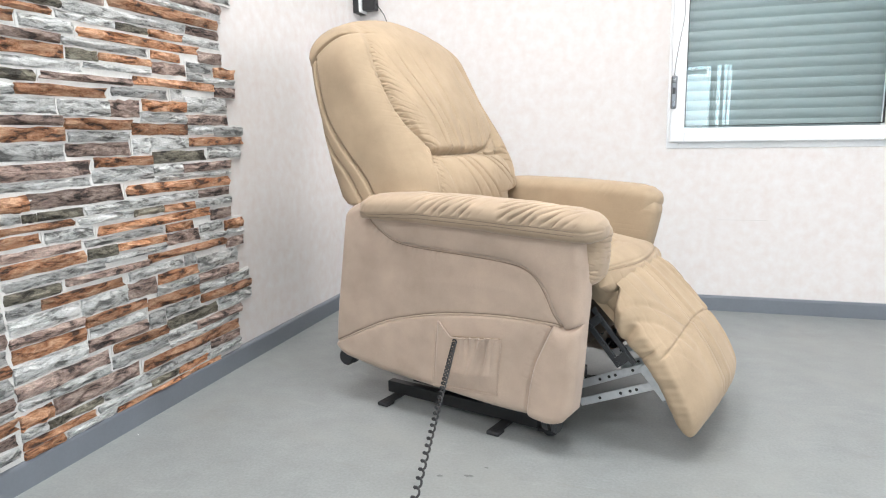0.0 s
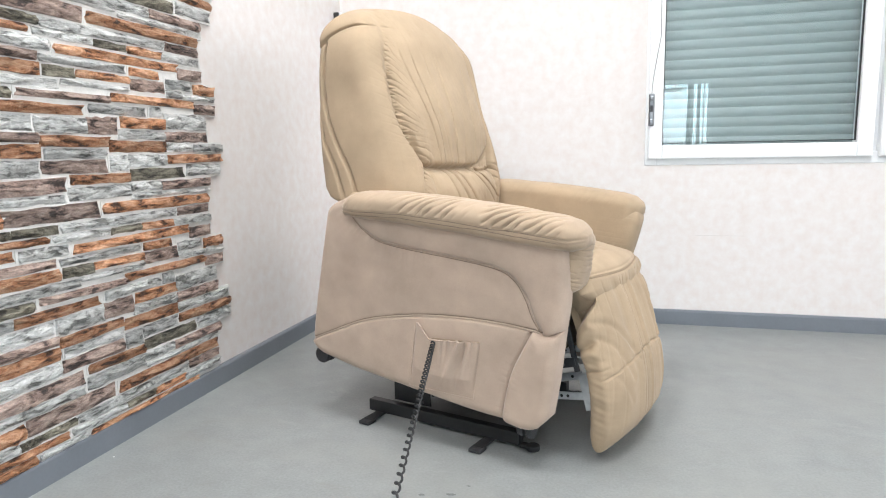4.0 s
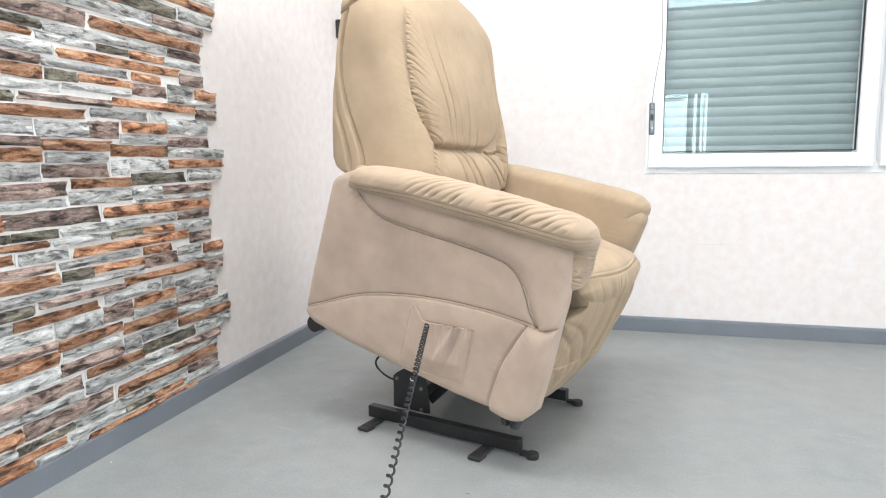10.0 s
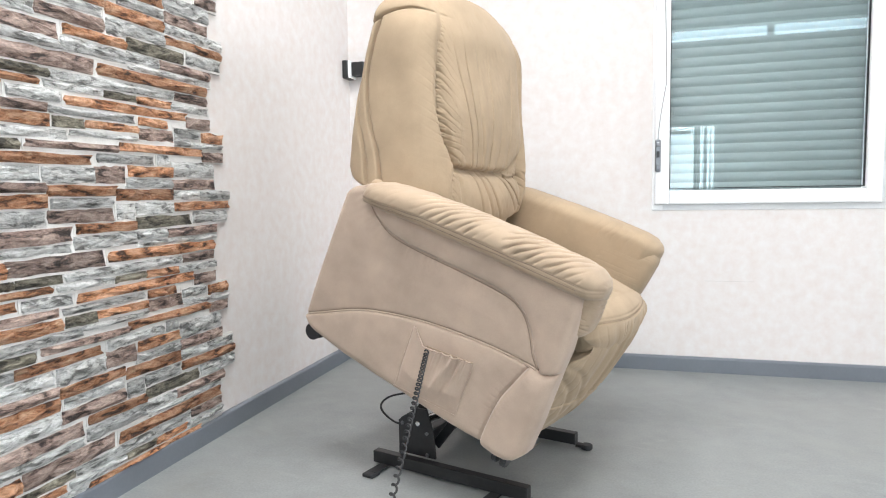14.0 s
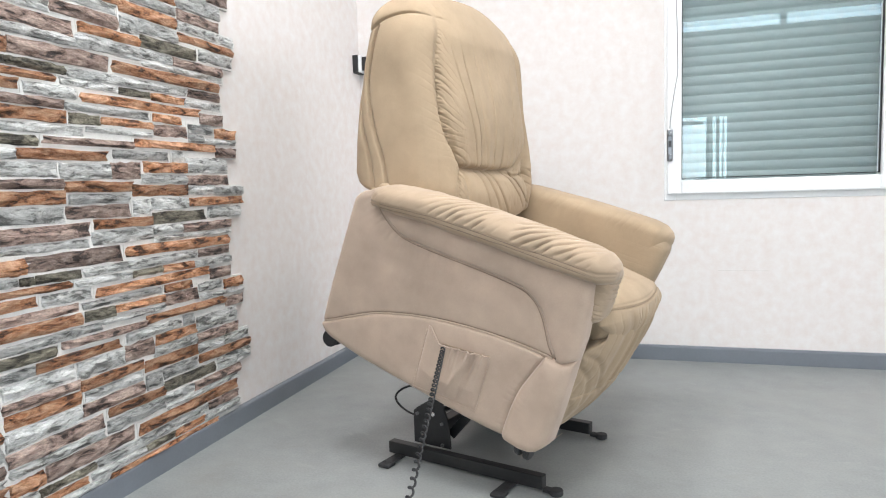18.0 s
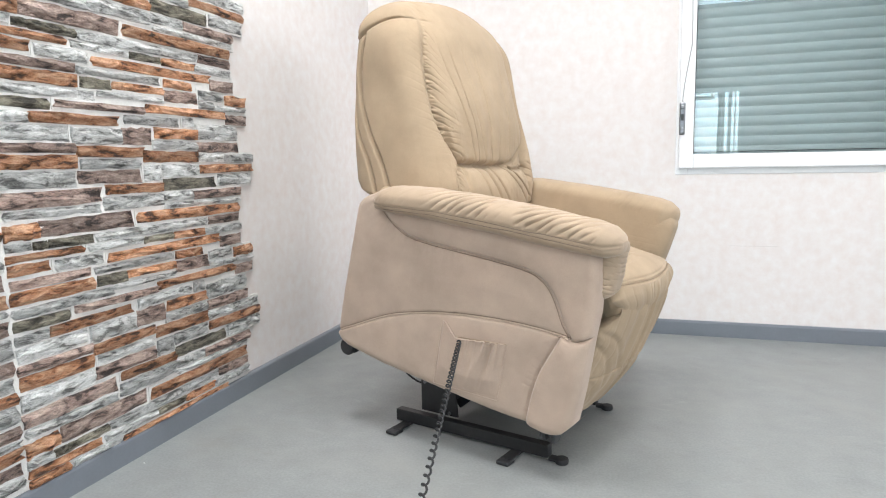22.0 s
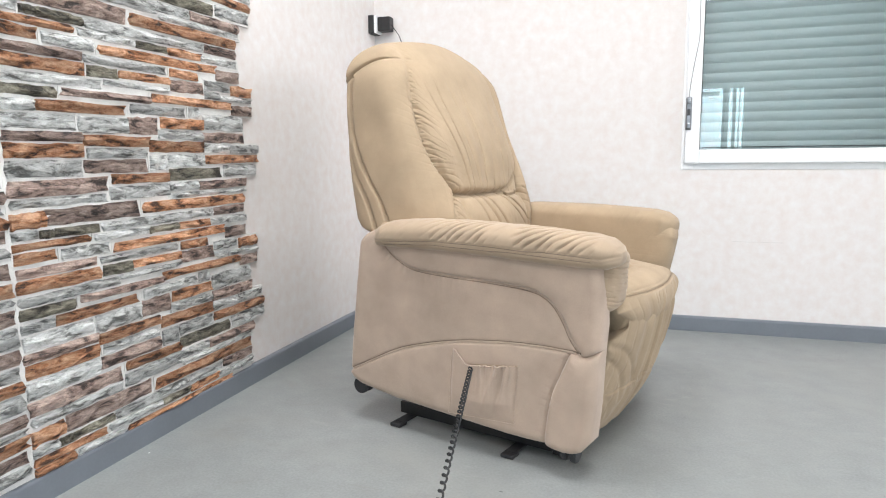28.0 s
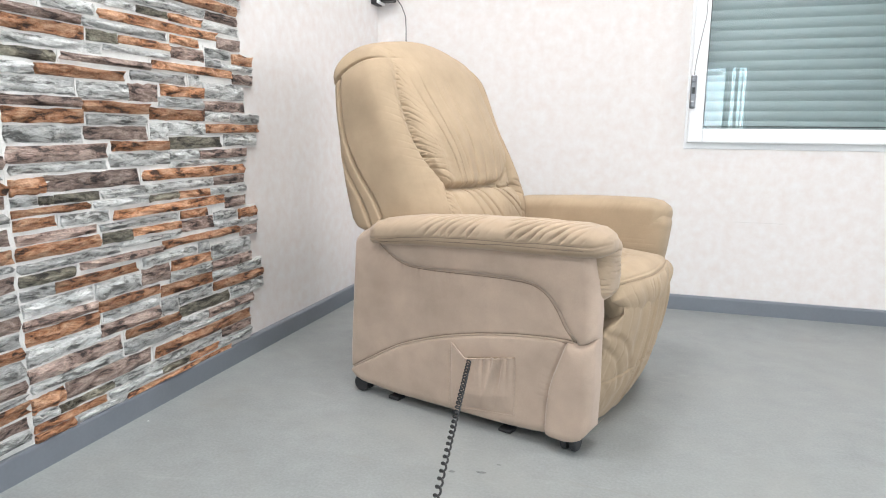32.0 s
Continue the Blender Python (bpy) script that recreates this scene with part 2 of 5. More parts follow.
def vinyl():
    """Mottled sheet flooring: soft cloudy greys, fine speckle, and short pale and brownish worn streaks."""
    m = material("grey_vinyl_floor", (0.260, 0.274, 0.272), 0.42, grain=0.22, vary=0.10, scale=11, fine=150, bump=0.015, dist=0.001, spec=0.45)
    nt, L = m.node_tree, m.node_tree.links.new
    bsdf = nt.nodes["Principled BSDF"]
    colour = bsdf.inputs["Base Color"].links[0].from_socket
    tc = nt.nodes.new("ShaderNodeTexCoord")
    for turn, stretch, scale, low, high, shade, much in ((25, (1, 2.6, 1), 5.0, 0.60, 0.78, (0.37, 0.385, 0.385), 0.65), (-40, (1, 2.2, 1), 3.4, 0.58, 0.76, (0.215, 0.212, 0.192), 0.55), (10, (1, 1.3, 1), 1.3, 0.45, 0.75, (0.30, 0.305, 0.288), 0.6)):
        mp, n, mr, mix = nt.nodes.new("ShaderNodeMapping"), nt.nodes.new("ShaderNodeTexNoise"), nt.nodes.new("ShaderNodeMapRange"), nt.nodes.new("ShaderNodeMix")
        mp.inputs["Rotation"].default_value, mp.inputs["Scale"].default_value = (0, 0, radians(turn)), stretch
        n.inputs["Scale"].default_value, n.inputs["Detail"].default_value, n.inputs["Roughness"].default_value, n.inputs["Distortion"].default_value = scale, 8, 0.68, 0.8
        mr.inputs[1].default_value, mr.inputs[2].default_value, mr.inputs[4].default_value = low, high, much
        mix.data_type = "RGBA"
        mix.inputs[7].default_value = (*shade, 1)
        L(tc.outputs["Object"], mp.inputs[0]), L(mp.outputs[0], n.inputs[0]), L(n.outputs[0], mr.inputs[0]), L(mr.outputs[0], mix.inputs[0]), L(colour, mix.inputs[6])
        colour = mix.outputs[2]
    L(colour, bsdf.inputs["Base Color"])
    return m


VINYL = vinyl()
SKIRTM = material("grey_plastic_skirting", (0.165, 0.182, 0.210), 0.38, grain=0.06, vary=0.06, fine=120, bump=0.03)
SCUFF = material("wall_scuff", (0.60, 0.565, 0.54), 0.8, vary=0.1)
STAIN = material("floor_stain", (0.17, 0.18, 0.18), 0.6, vary=0.3, scale=60)
PVC = material("white_window_plastic", (0.84, 0.85, 0.86), 0.3, vary=0.02, bump=0.02)
MORTAR = material("pale_mortar", (0.72, 0.71, 0.69), 0.85, vary=0.10, scale=30, fine=300, bump=0.4, dist=0.002)
SHUTTER = material("grey_green_shutter", (0.172, 0.214, 0.222), 0.5, vary=0.04, fine=90, bump=0.02)
GREYMETAL = material("brushed_grey_metal", (0.18, 0.18, 0.19), 0.28, metal=0.8, vary=0.1)


# ---- the room ----
def with_openings(name, axis, at, thick, a0, a1, z1, holes, mat):
    """A wall across the axis at `at`, from a0 to a1 and up to z1, with rectangular openings (b0, b1, c0, c1)."""
    bm = bmesh.new()
    cuts = sorted({a0, a1, *[h[0] for h in holes], *[h[1] for h in holes]})
    for p, q in zip(cuts[:-1], cuts[1:]):
        cut = [0, *[z for h in sorted(holes, key=lambda h: h[2]) if h[0] <= p and h[1] >= q for z in h[2:]], z1]
        spans = list(zip(cut[::2], cut[1::2]))
        for s0, s1 in spans:
            lo, hi = sorted((at, at + thick))
            if axis == "y":
                box(bm, p, q, lo, hi, s0, s1)
            else:
                box(bm, lo, hi, p, q, s0, s1)
    bmesh.ops.remove_doubles(bm, verts=bm.verts[:], dist=1e-5)
    ob = part(name, bm, mat)
    return tagged(ob, "pale blush textured wallpaper on a plain wall", "wall", kind="structure")


with_openings("wall_north", "y", 0, 0.25, -0.25, ROOM_X + 0.25, ROOM_Z, [WIN], PAPER)
with_openings("wall_west", "x", 0, -0.25, ROOM_Y - 0.25, 0, ROOM_Z, [], PAPER)
with_openings("wall_south", "y", ROOM_Y, -0.25, -0.25, ROOM_X + 0.25, ROOM_Z, [REAR, SLOT, HIGH], PAPER)
with_openings("wall_east", "x", ROOM_X, 0.25, ROOM_Y, 0, ROOM_Z, [FILL_OPENING], PAPER)
tagged(boxed("floor", -0.25, ROOM_X + 0.25, ROOM_Y - 0.25, 0.25, -0.1, 0, VINYL), "mottled grey vinyl floor with a soft sheen", "floor", kind="structure")
tagged(boxed("ceiling", -0.25, ROOM_X + 0.25, ROOM_Y - 0.25, 0.25, ROOM_Z, ROOM_Z + 0.15, CEIL), "plain white painted ceiling", "ceiling", kind="structure")
bm = bmesh.new()
bmesh.ops.create_grid(bm, x_segments=4, y_segments=4, size=400)
GROUND = material("pale_paving", (0.32, 0.31, 0.30), 0.9, scale=0.5, fine=20)
tagged(part("ground", bm, GROUND), "pale paved ground outside the windows", "ground", kind="structure").location.z = -0.25

# skirting: a flat face with a rounded top edge
def skirting(name, a, b, inward):
    a, b, inward = Vector(a), Vector(b), Vector(inward)
    prof = [(0, 0), (0.019, 0), (0.0185, SKIRT - 0.008), (0.017, SKIRT - 0.003), (0.013, SKIRT), (0, SKIRT)]
    V = [tuple(p + inward * o + Vector((0, 0, z))) for p in (a, b) for o, z in prof]
    n = len(prof)
    F = [(i, (i + 1) % n, n + (i + 1) % n, n + i) for i in range(n)] + [tuple(range(n))[::-1], tuple(range(n, 2 * n))]
    return tagged(link_mesh(name, V, F, SKIRTM, smooth=False), "grey plastic skirting along the wall foot", "skirting", kind="structure")


skirting("baseboard_north", (0.0, 0, 0), (ROOM_X, 0, 0), (0, -1, 0))
skirting("baseboard_west", (0, ROOM_Y, 0), (0, -0.0192, 0), (1, 0, 0))

# wallpaper joints: very slight raised seams
for i, px in enumerate((0.53, 1.06)):
    tagged(boxed("trim", px - 0.0012, px + 0.0012, -0.0008, 0.002, SKIRT, ROOM_Z, PAPER), "hair-thin butt joint of the wallpaper", "trim", kind="structure")
tagged(boxed("trim", 1.66, 1.86, -0.0006, 0.002, 0.404, 0.4052, SCUFF), "faint horizontal scuff on the wallpaper", "trim", kind="structure")

# ---- window with closed roller shutter ----
GLASS = bpy.data.materials.new("window_glass")
GLASS.use_nodes = True
g = GLASS.node_tree.nodes["Principled BSDF"]
g.inputs["Transmission Weight"].default_value, g.inputs["Roughness"].default_value, g.inputs["IOR"].default_value = 1.0, 0.0, 1.5
g.inputs["Base Color"].default_value = (0.93, 0.98, 0.97, 1)


def frame_bars(name, x0, x1, z0, z1, w, y0, y1, parent, label="", bevel=0.004):
    """Four bars round a rectangle, mitre-free, in one mesh."""
    bm = bmesh.new()
    box(bm, x0, x0 + w, y0, y1, z0, z1, bevel)
    box(bm, x1 - w, x1, y0, y1, z0, z1, bevel)
    box(bm, x0 + w - 0.002, x1 - w + 0.002, y0 + 0.001, y1, z0, z0 + w, bevel)
    box(bm, x0 + w - 0.002, x1 - w + 0.002, y0 + 0.001, y1, z1 - w, z1, bevel)
    return part(name, bm, PVC, parent, label)


win = tagged(new("window_1"), "white plastic two-sash window with a closed roller shutter behind", "window", kind="structure")
win.location = (0, 0, 0)
x0, x1, z0, z1 = WIN
frame_bars("window_frame", x0 - 0.022, x1 + 0.022, z0 - 0.026, z1 + 0.026, 0.050, -0.004, 0.07, win)
xm = (2.257 + 0.062 + 0.012)
sashes = [(1.447, xm - 0.012), (xm + 0.012, x1 - 0.01)]
boxed("mullion", xm - 0.03, xm + 0.03, 0.012, 0.068, z0 + 0.02, z1 - 0.02, PVC, win)
for a, b in sashes:
    sash = frame_bars("sash", a, b, z0 + 0.001, z1 - 0.001, 0.060, -0.030, 0.04, win, bevel=0.006)
    boxed("pane", a + 0.055, b - 0.055, 0.002, 0.008, z0 + 0.063, z1 - 0.063, GLASS, sash).visible_shadow = False
    gk = bmesh.new()
    for p, q, r, s in ((a + 0.060, a + 0.064, z0 + 0.068, z1 - 0.068), (b - 0.064, b - 0.060, z0 + 0.068, z1 - 0.068)):
        box(gk, p, q, -0.012, 0.001, r, s)
    for r in (z0 + 0.068, z1 - 0.072):
        box(gk, a + 0.064, b - 0.064, -0.012, 0.001, r, r + 0.004)
    part("gasket", gk, RUBBER, sash, "black rubber glazing gasket")
lock = bmesh.new()
box(lock, 1.447, 1.471, -0.041, -0.0305, 0.884, 1.022, 0.005)
box(lock, 1.450, 1.468, -0.052, -0.041, 0.992, 1.010, 0.004)
box(lock, 1.450, 1.468, -0.052, -0.041, 0.890, 0.915, 0.004)
lk = part("lock_plate", lock, GREYMETAL, win, "brushed grey metal lock plate with a square spindle hole")
boxed("spindle", 1.453, 1.465, -0.0440, -0.0405, 0.945, 0.972, BLACK, win)
zs = np.linspace(1.02, 1.93, 40)
tube("cord", [(1.459 + 0.028 * min(1, max(0, (z - 1.04) / 0.22)) ** 1.4 + 0.004 * math.sin((z - 1.02) * 7), -0.036 - 0.003 * math.sin(z * 9), z) for z in zs], 0.0017, GREYPLASTIC, win, 6, "thin grey cord down the frame")

shut = tagged(new("roller_shutter"), "closed grey-green aluminium roller shutter outside the glass", "shutter", kind="structure")
SL = 0.0425
for i in range(30):
    zc = z0 + 0.01 + i * SL
    prof = []
    for k in range(9):
        s = k / 8
        prof.append((0.115 - 0.0055 * math.sin(math.pi * s), zc + 0.0002 + s * (SL - 0.0004)))
    prof += [(0.124, zc + SL - 0.0002), (0.124, zc + 0.0002)]
    n = len(prof)
    V = [(x, y, z) for x in (x0 - 0.03, x1 + 0.03) for y, z in prof]
    F = [(k, (k + 1) % n, n + (k + 1) % n, n + k) for k in range(n)]
    link_mesh("slat", V, F, SHUTTER, shut, smooth=False)
boxed("shutter_backing", x0 - 0.03, x1 + 0.03, 0.126, 0.129, z0 - 0.02, z1 + 0.06, BLACK, shut)

# windows out of view that light the room; the east one is only assumed
def plain_window(name, along, at, a0, a1, c0, c1, bars, look_of="tall white-framed window out of view, towards daylight"):
    w = tagged(new(name), look_of, "window", kind="structure")
    def bar(p, q, r, s, d0, d1):
        bm = bmesh.new()
        if along == "x":
            box(bm, p, q, at + d0, at + d1, r, s, 0.004)
        else:
            box(bm, at + d0, at + d1, p, q, r, s, 0.004)
        part("frame_bar", bm, PVC, w)
    for p in bars:
        bar(p - 0.035, p + 0.035, c0 + 0.06, c1 - 0.06, -0.06, 0.0)
    bar(a0, a0 + 0.06, c0 + 0.06, c1 - 0.06, -0.06, 0.0)
    bar(a1 - 0.06, a1, c0 + 0.06, c1 - 0.06, -0.06, 0.0)
    bar(a0, a1, c0, c0 + 0.06, -0.06, 0.0)
    bar(a0, a1, c1 - 0.06, c1, -0.06, 0.0)


plain_window("window_2", "x", ROOM_Y - 0.06, *REAR, (2.10,))
plain_window("window_4", "x", ROOM_Y - 0.06, *HIGH, (1.6, 2.9), "low white-framed strip window under the ceiling")
boxed("transom", REAR[0] + 0.06, 2.02, ROOM_Y - 0.115, ROOM_Y - 0.065, 1.475, 1.515, PVC, bpy.data.objects["window_2"])
# Unseen strips added before the rear window to darken bands of its reflection.
REFLECTED_BAND = material("grey_reflected_band", (0.30, 0.32, 0.34), 0.9, vary=0.2, scale=20)
drape = tagged(new("curtain"), "added grey strips that give dark bands in the pane's reflection", "curtain")
for k, (ca, cb) in enumerate(((2.055, 2.085), (2.165, 2.20), (2.235, 2.250))):
    ys = np.linspace(0, 1, 24)
    P = np.array([[(ca + (cb - ca) * (u + 0.18 * math.sin(7 * v + 3 * k) * (1 - v)), ROOM_Y + 0.03 + 0.012 * math.sin(u * 14 + k), 0.02 + 1.52 * v) for u in ys] for v in np.linspace(0, 1, 30)])
    sheet("reflected_band", P, REFLECTED_BAND, drape)
# invented frame round the east fill opening
plain_window("added_side_window", "y", ROOM_X + 0.12, *FILL_OPENING, (-3.2, -1.8))
# glowing panel bodies to go with the added overhead fill
LED = bpy.data.materials.new("assumed_panel_glow")
LED.use_nodes = True
LED.node_tree.nodes["Principled BSDF"].inputs["Emission Color"].default_value = (1, 0.97, 0.93, 1)
LED.node_tree.nodes["Principled BSDF"].inputs["Emission Strength"].default_value = 3.0
for px, py in ASSUMED_PANELS:
    lamp = tagged(new("assumed_ceiling_light"), "assumed square flat white ceiling light panel, out of view", "ceiling light", "ceiling light panels")
    lamp.location = (px, py, ROOM_Z)
    fb = bmesh.new()
    for s in (-1, 1):
        box(fb, -0.31, 0.31, 0.295 * s - 0.008, 0.295 * s + 0.008, -0.03, 0, 0.002)
        box(fb, 0.302 * s - 0.008, 0.302 * s + 0.008, -0.287, 0.287, -0.03, 0, 0.002)
    part("frame", fb, PVC, lamp)
    boxed("diffuser", -0.294, 0.294, -0.287, 0.287, -0.02, -0.012, LED, lamp)

# wall socket with a plugged-in adapter, close to the corner
sock = tagged(new("wall_socket"), "black wall socket with a white rim and plugged-in adapter", "socket")
sock.location = (0, -0.040, 1.412)
boxed("back_box", 0.0, 0.028, -0.040, 0.038, -0.043, 0.043, BLACK, sock, 0.004)
boxed("rim", 0.028, 0.042, -0.038, 0.036, -0.041, 0.041, PVC, sock, 0.004, "white plastic rim")
boxed("adapter", 0.042, 0.105, -0.026, 0.026, -0.032, 0.034, BLACK, sock, 0.004, "black plug-in power adapter")
cz = np.linspace(0, 1, 30)
tube("wire", [(0.104 + 0.058 * min(1, 14 * s) ** 0.6, -0.0 + 0.018 * s, -0.022 - 1.35 * s + 0.02 * math.exp(-8 * s)) for s in cz], 0.0022, RUBBER, sock, 6, "thin black wire hanging down")

# small marks on the floor
def stain(x, y, w, h, mat, k):
    rng = random.Random(k)
    n = 14
    V = [(0, 0, 0.0012)] + [(w * math.cos(2 * math.pi * i / n) * rng.uniform(0.6, 1), h * math.sin(2 * math.pi * i / n) * rng.uniform(0.6, 1), 0.0004) for i in range(n)]
    F = [(0, 1 + i, 1 + (i + 1) % n) for i in range(n)]
    ob = tagged(link_mesh("floor_mark", V, F, mat), "small dark scuff mark on the grey floor", "floor mark", "marks on the floor")
    ob.location = (x, y, 0)


for k, (sx, sy, sw, sh) in enumerate(FLOOR_MARKS):
    stain(sx, sy, sw, sh, STAIN if k < 3 else PVC, k)


# ---- the riser recliner ----
CHAIR = pose(0.9315, -1.1154, 0, 0, 0, -16.5)
recliner = tagged(new("riser_recliner"), "beige suede electric riser recliner armchair on a black steel lift base", "armchair")
recliner.matrix_basis = CHAIR
body = boxed("body", -0.27, 0.30, -0.245, 0.245, 0.13, 0.33, SUEDE_DARK, recliner, 0.01, "dark brown seat box")


def mirrored(P):
    Q = P[:, ::-1].copy()
    Q[..., 1] *= -1
    return Q


def section(a, b, nf, nr, count, dense=2.0):
    """A closed outline in units of its half sizes (x in depth a, y in width b), evenly spaced and denser in front."""
    ph = np.linspace(0, 2 * math.pi, 6001)
    c, s = np.cos(ph), np.sin(ph)
    n = np.where(c > 0, nf, nr)
    x, y = np.sign(c) * np.abs(c) ** (2 / n), np.sign(s) * np.abs(s) ** (2 / n)
    step = np.hypot(np.diff(x) * a, np.diff(y) * b) * np.where(x[:-1] > 0.25, dense, 1.0)
    L = np.r_[0, np.cumsum(step)]
    at = np.linspace(0, L[-1], count, endpoint=False)
    return np.interp(at, L, x), np.interp(at, L, y)


def crease(ph, width=0.3):
    """Narrow valleys, one in each turn of the phase."""
    return -np.exp(-(np.sin(ph / 2) / width) ** 2)


LOW = smooth_line([(-0.386, 0.060), (-0.320, 0.098), (-0.197, 0.169), (-0.097, 0.209), (0.0, 0.238), (0.087, 0.257), (0.170, 0.271), (0.249, 0.280), (0.324, 0.284), (0.365, 0.283), (0.405, 0.306)], 90)
UP = smooth_line([(-0.285, 0.512), (-0.268, 0.488), (-0.236, 0.456), (-0.193, 0.430), (-0.150, 0.416), (-0.085, 0.413), (0.0, 0.415), (0.084, 0.418), (0.166, 0.419), (0.213, 0.417), (0.244, 0.410), (0.275, 0.391), (0.302, 0.358), (0.327, 0.315), (0.352, 0.287)], 90)
FOOT = smooth_line([(0.277, 0.030), (0.277, 0.051), (0.279, 0.107), (0.287, 0.168), (0.305, 0.223), (0.329, 0.290)], 50)


def side_panels(sg, nu, nv):
    u, v = np.meshgrid(np.linspace(0, 1, nu), np.linspace(0, 1, nv))
    xl = lambda z: -0.379 + (z - 0.062) * 0.0708 + 0.045 * np.clip((z - 0.455) / 0.05, 0, 1) ** 2
    xr = lambda z: np.interp(z, [0.036, 0.050, 0.078, 0.17, 0.304, 0.362, 0.441, 0.486, 0.53], [0.364, 0.385, 0.400, 0.403, 0.401, 0.402, 0.394, 0.386, 0.377])
    zb = lambda x: np.interp(x, [-0.379, -0.352, -0.326, -0.196, 0, 0.177, 0.277, 0.33, 0.364, 0.385, 0.403], [0.058, 0.038, 0.030, 0.022, 0.023, 0.024, 0.030, 0.028, 0.034, 0.048, 0.084])
    x = -0.36 + 0.77 * u
    for _ in range(4):
        z = zb(x) + v * (np.interp(x, [-0.34, -0.29, -0.22], [0.484, 0.512, 0.535]) - zb(x))
        x = xl(z) + u * (xr(z) - xl(z))
    dl, al, _ = near_line(x, z, LOW)
    du, au, _ = near_line(x, z, UP)
    df, af, _ = near_line(x, z, FOOT)
    lowz = np.interp(x, LOW[:, 0], LOW[:, 1])
    below = z < lowz
    footx = np.interp(z, FOOT[:, 1], FOOT[:, 0])
    foot = below & (x > footx)
    upz = np.interp(x, UP[:70, 0], UP[:70, 1])
    order = np.argsort(UP[52:, 1])
    upx = np.interp(z, UP[52:][order, 1], UP[52:][order, 0])
    drape = ~below & np.where(x < 0.24, z > upz, x > upx)
    mid = ~below & ~drape
    low = below & ~foot
    off = drape * (0.002 + 0.013 * (1 - np.exp(-du / 0.016)))
    off += mid * (-0.002 + 0.007 * (1 - np.exp(-np.minimum(du, dl) / 0.05)))
    off += low * (0.001 + 0.005 * (1 - np.exp(-np.minimum(dl, df) / 0.03)))
    off += foot * (0.002 + 0.017 * (1 - np.exp(-np.minimum(dl, df) / 0.009)))
    for d in (dl, du):
        off -= 0.0058 * np.exp(-(d / 0.0042) ** 2)
    off -= 0.006 * np.exp(-(df / 0.004) ** 2) * below
    # puckers along the foot seam and the drape
    off += 0.0026 * crease(af * 2 * math.pi / 0.017 + 1.5 * wobble(af * 60), 0.4) * np.exp(-df / 0.012) * below * np.clip(0.6 + wobble(af * 45, 2), 0, 1)
    off += 0.0012 * np.cos(au * 2 * math.pi / 0.016 + 2 * wobble(au * 40, 3)) * np.exp(-du / 0.02) * mid * (x < 0.0)
    off += 0.0022 * wobble(x * 21 + 9 * z, 1.0) * wobble(z * 25 - 6 * x, 2.0)
    R = 0.026
    dist = np.minimum(np.minimum(x - xl(z), xr(z) - x), z - zb(x))
    dist = np.minimum(dist, np.where(x < -0.2, np.interp(x, [-0.34, -0.29, -0.22], [0.484, 0.512, 0.535]) - z, 1))
    e = np.clip(R - dist, 0, R)
    inn = R - np.sqrt(np.maximum(R * R - e * e, 0))
    y = -(0.343 + off - inn * 0.9)
    P = np.stack([x, y, z], -1)
    Q = np.pad(P, ((1, 1), (1, 1), (0, 0)), mode="edge")
    for sl in (np.s_[0, :], np.s_[-1, :], np.s_[:, 0], np.s_[:, -1]):
        Q[sl + (1,)] = -0.25
    Q[:, -1, 1] = -0.302
    zone = lambda m: np.pad(m[:-1, :-1], 1, mode="edge")
    if sg > 0:
        Q = mirrored(Q)
        Q[..., 0] -= 0.070 * np.clip((Q[..., 0] - 0.1) / 0.3, 0, 1)
    for name, m in (("side_panel", mid), ("lower_side_panel", low), ("front_post", foot), ("arm_drape", drape)):
        keep = zone(m)
        sheet(name, Q, SUEDE_LIT, body, keep=keep if sg < 0 else keep[:, ::-1])
    for line in (LOW, UP):
        inner = line[3:-7] if line is LOW else line[1:-1]
        depth = []
        for q in inner:
            d2 = (x - q[0]) ** 2 + (z - q[1]) ** 2
            near = d2 < 0.012 ** 2
            depth.append(-np.median(y[near]) if near.any() else 0.34)
        depth = np.convolve(np.pad(depth, 6, mode="edge"), np.ones(13) / 13, "valid")
        tan = np.gradient(inner, axis=0)
        nrm = np.stack([-tan[:, 1], tan[:, 0]], 1) / np.linalg.norm(tan, axis=1)[:, None]
        for shift, r, mat, name, rise in ((0.0, 0.0030, SUEDE_LIT, "piping", -0.0012), (0.0046, 0.0012, SEAM, "stitch_line", -0.0010), (-0.0046, 0.0012, SEAM, "stitch_line", -0.0010)):
            pts = [(q[0] + m[0] * shift - (0.071 * min(1, max(0, (q[0] - 0.1) / 0.3)) if sg > 0 else 0), sg * (d + rise), q[1] + m[1] * shift) for q, m, d in zip(inner, nrm, depth)]
            tube(name, smooth_line(pts, 140), r, mat, body, 6)


side_panels(-1, 330, 230)
side_panels(1, 90, 70)


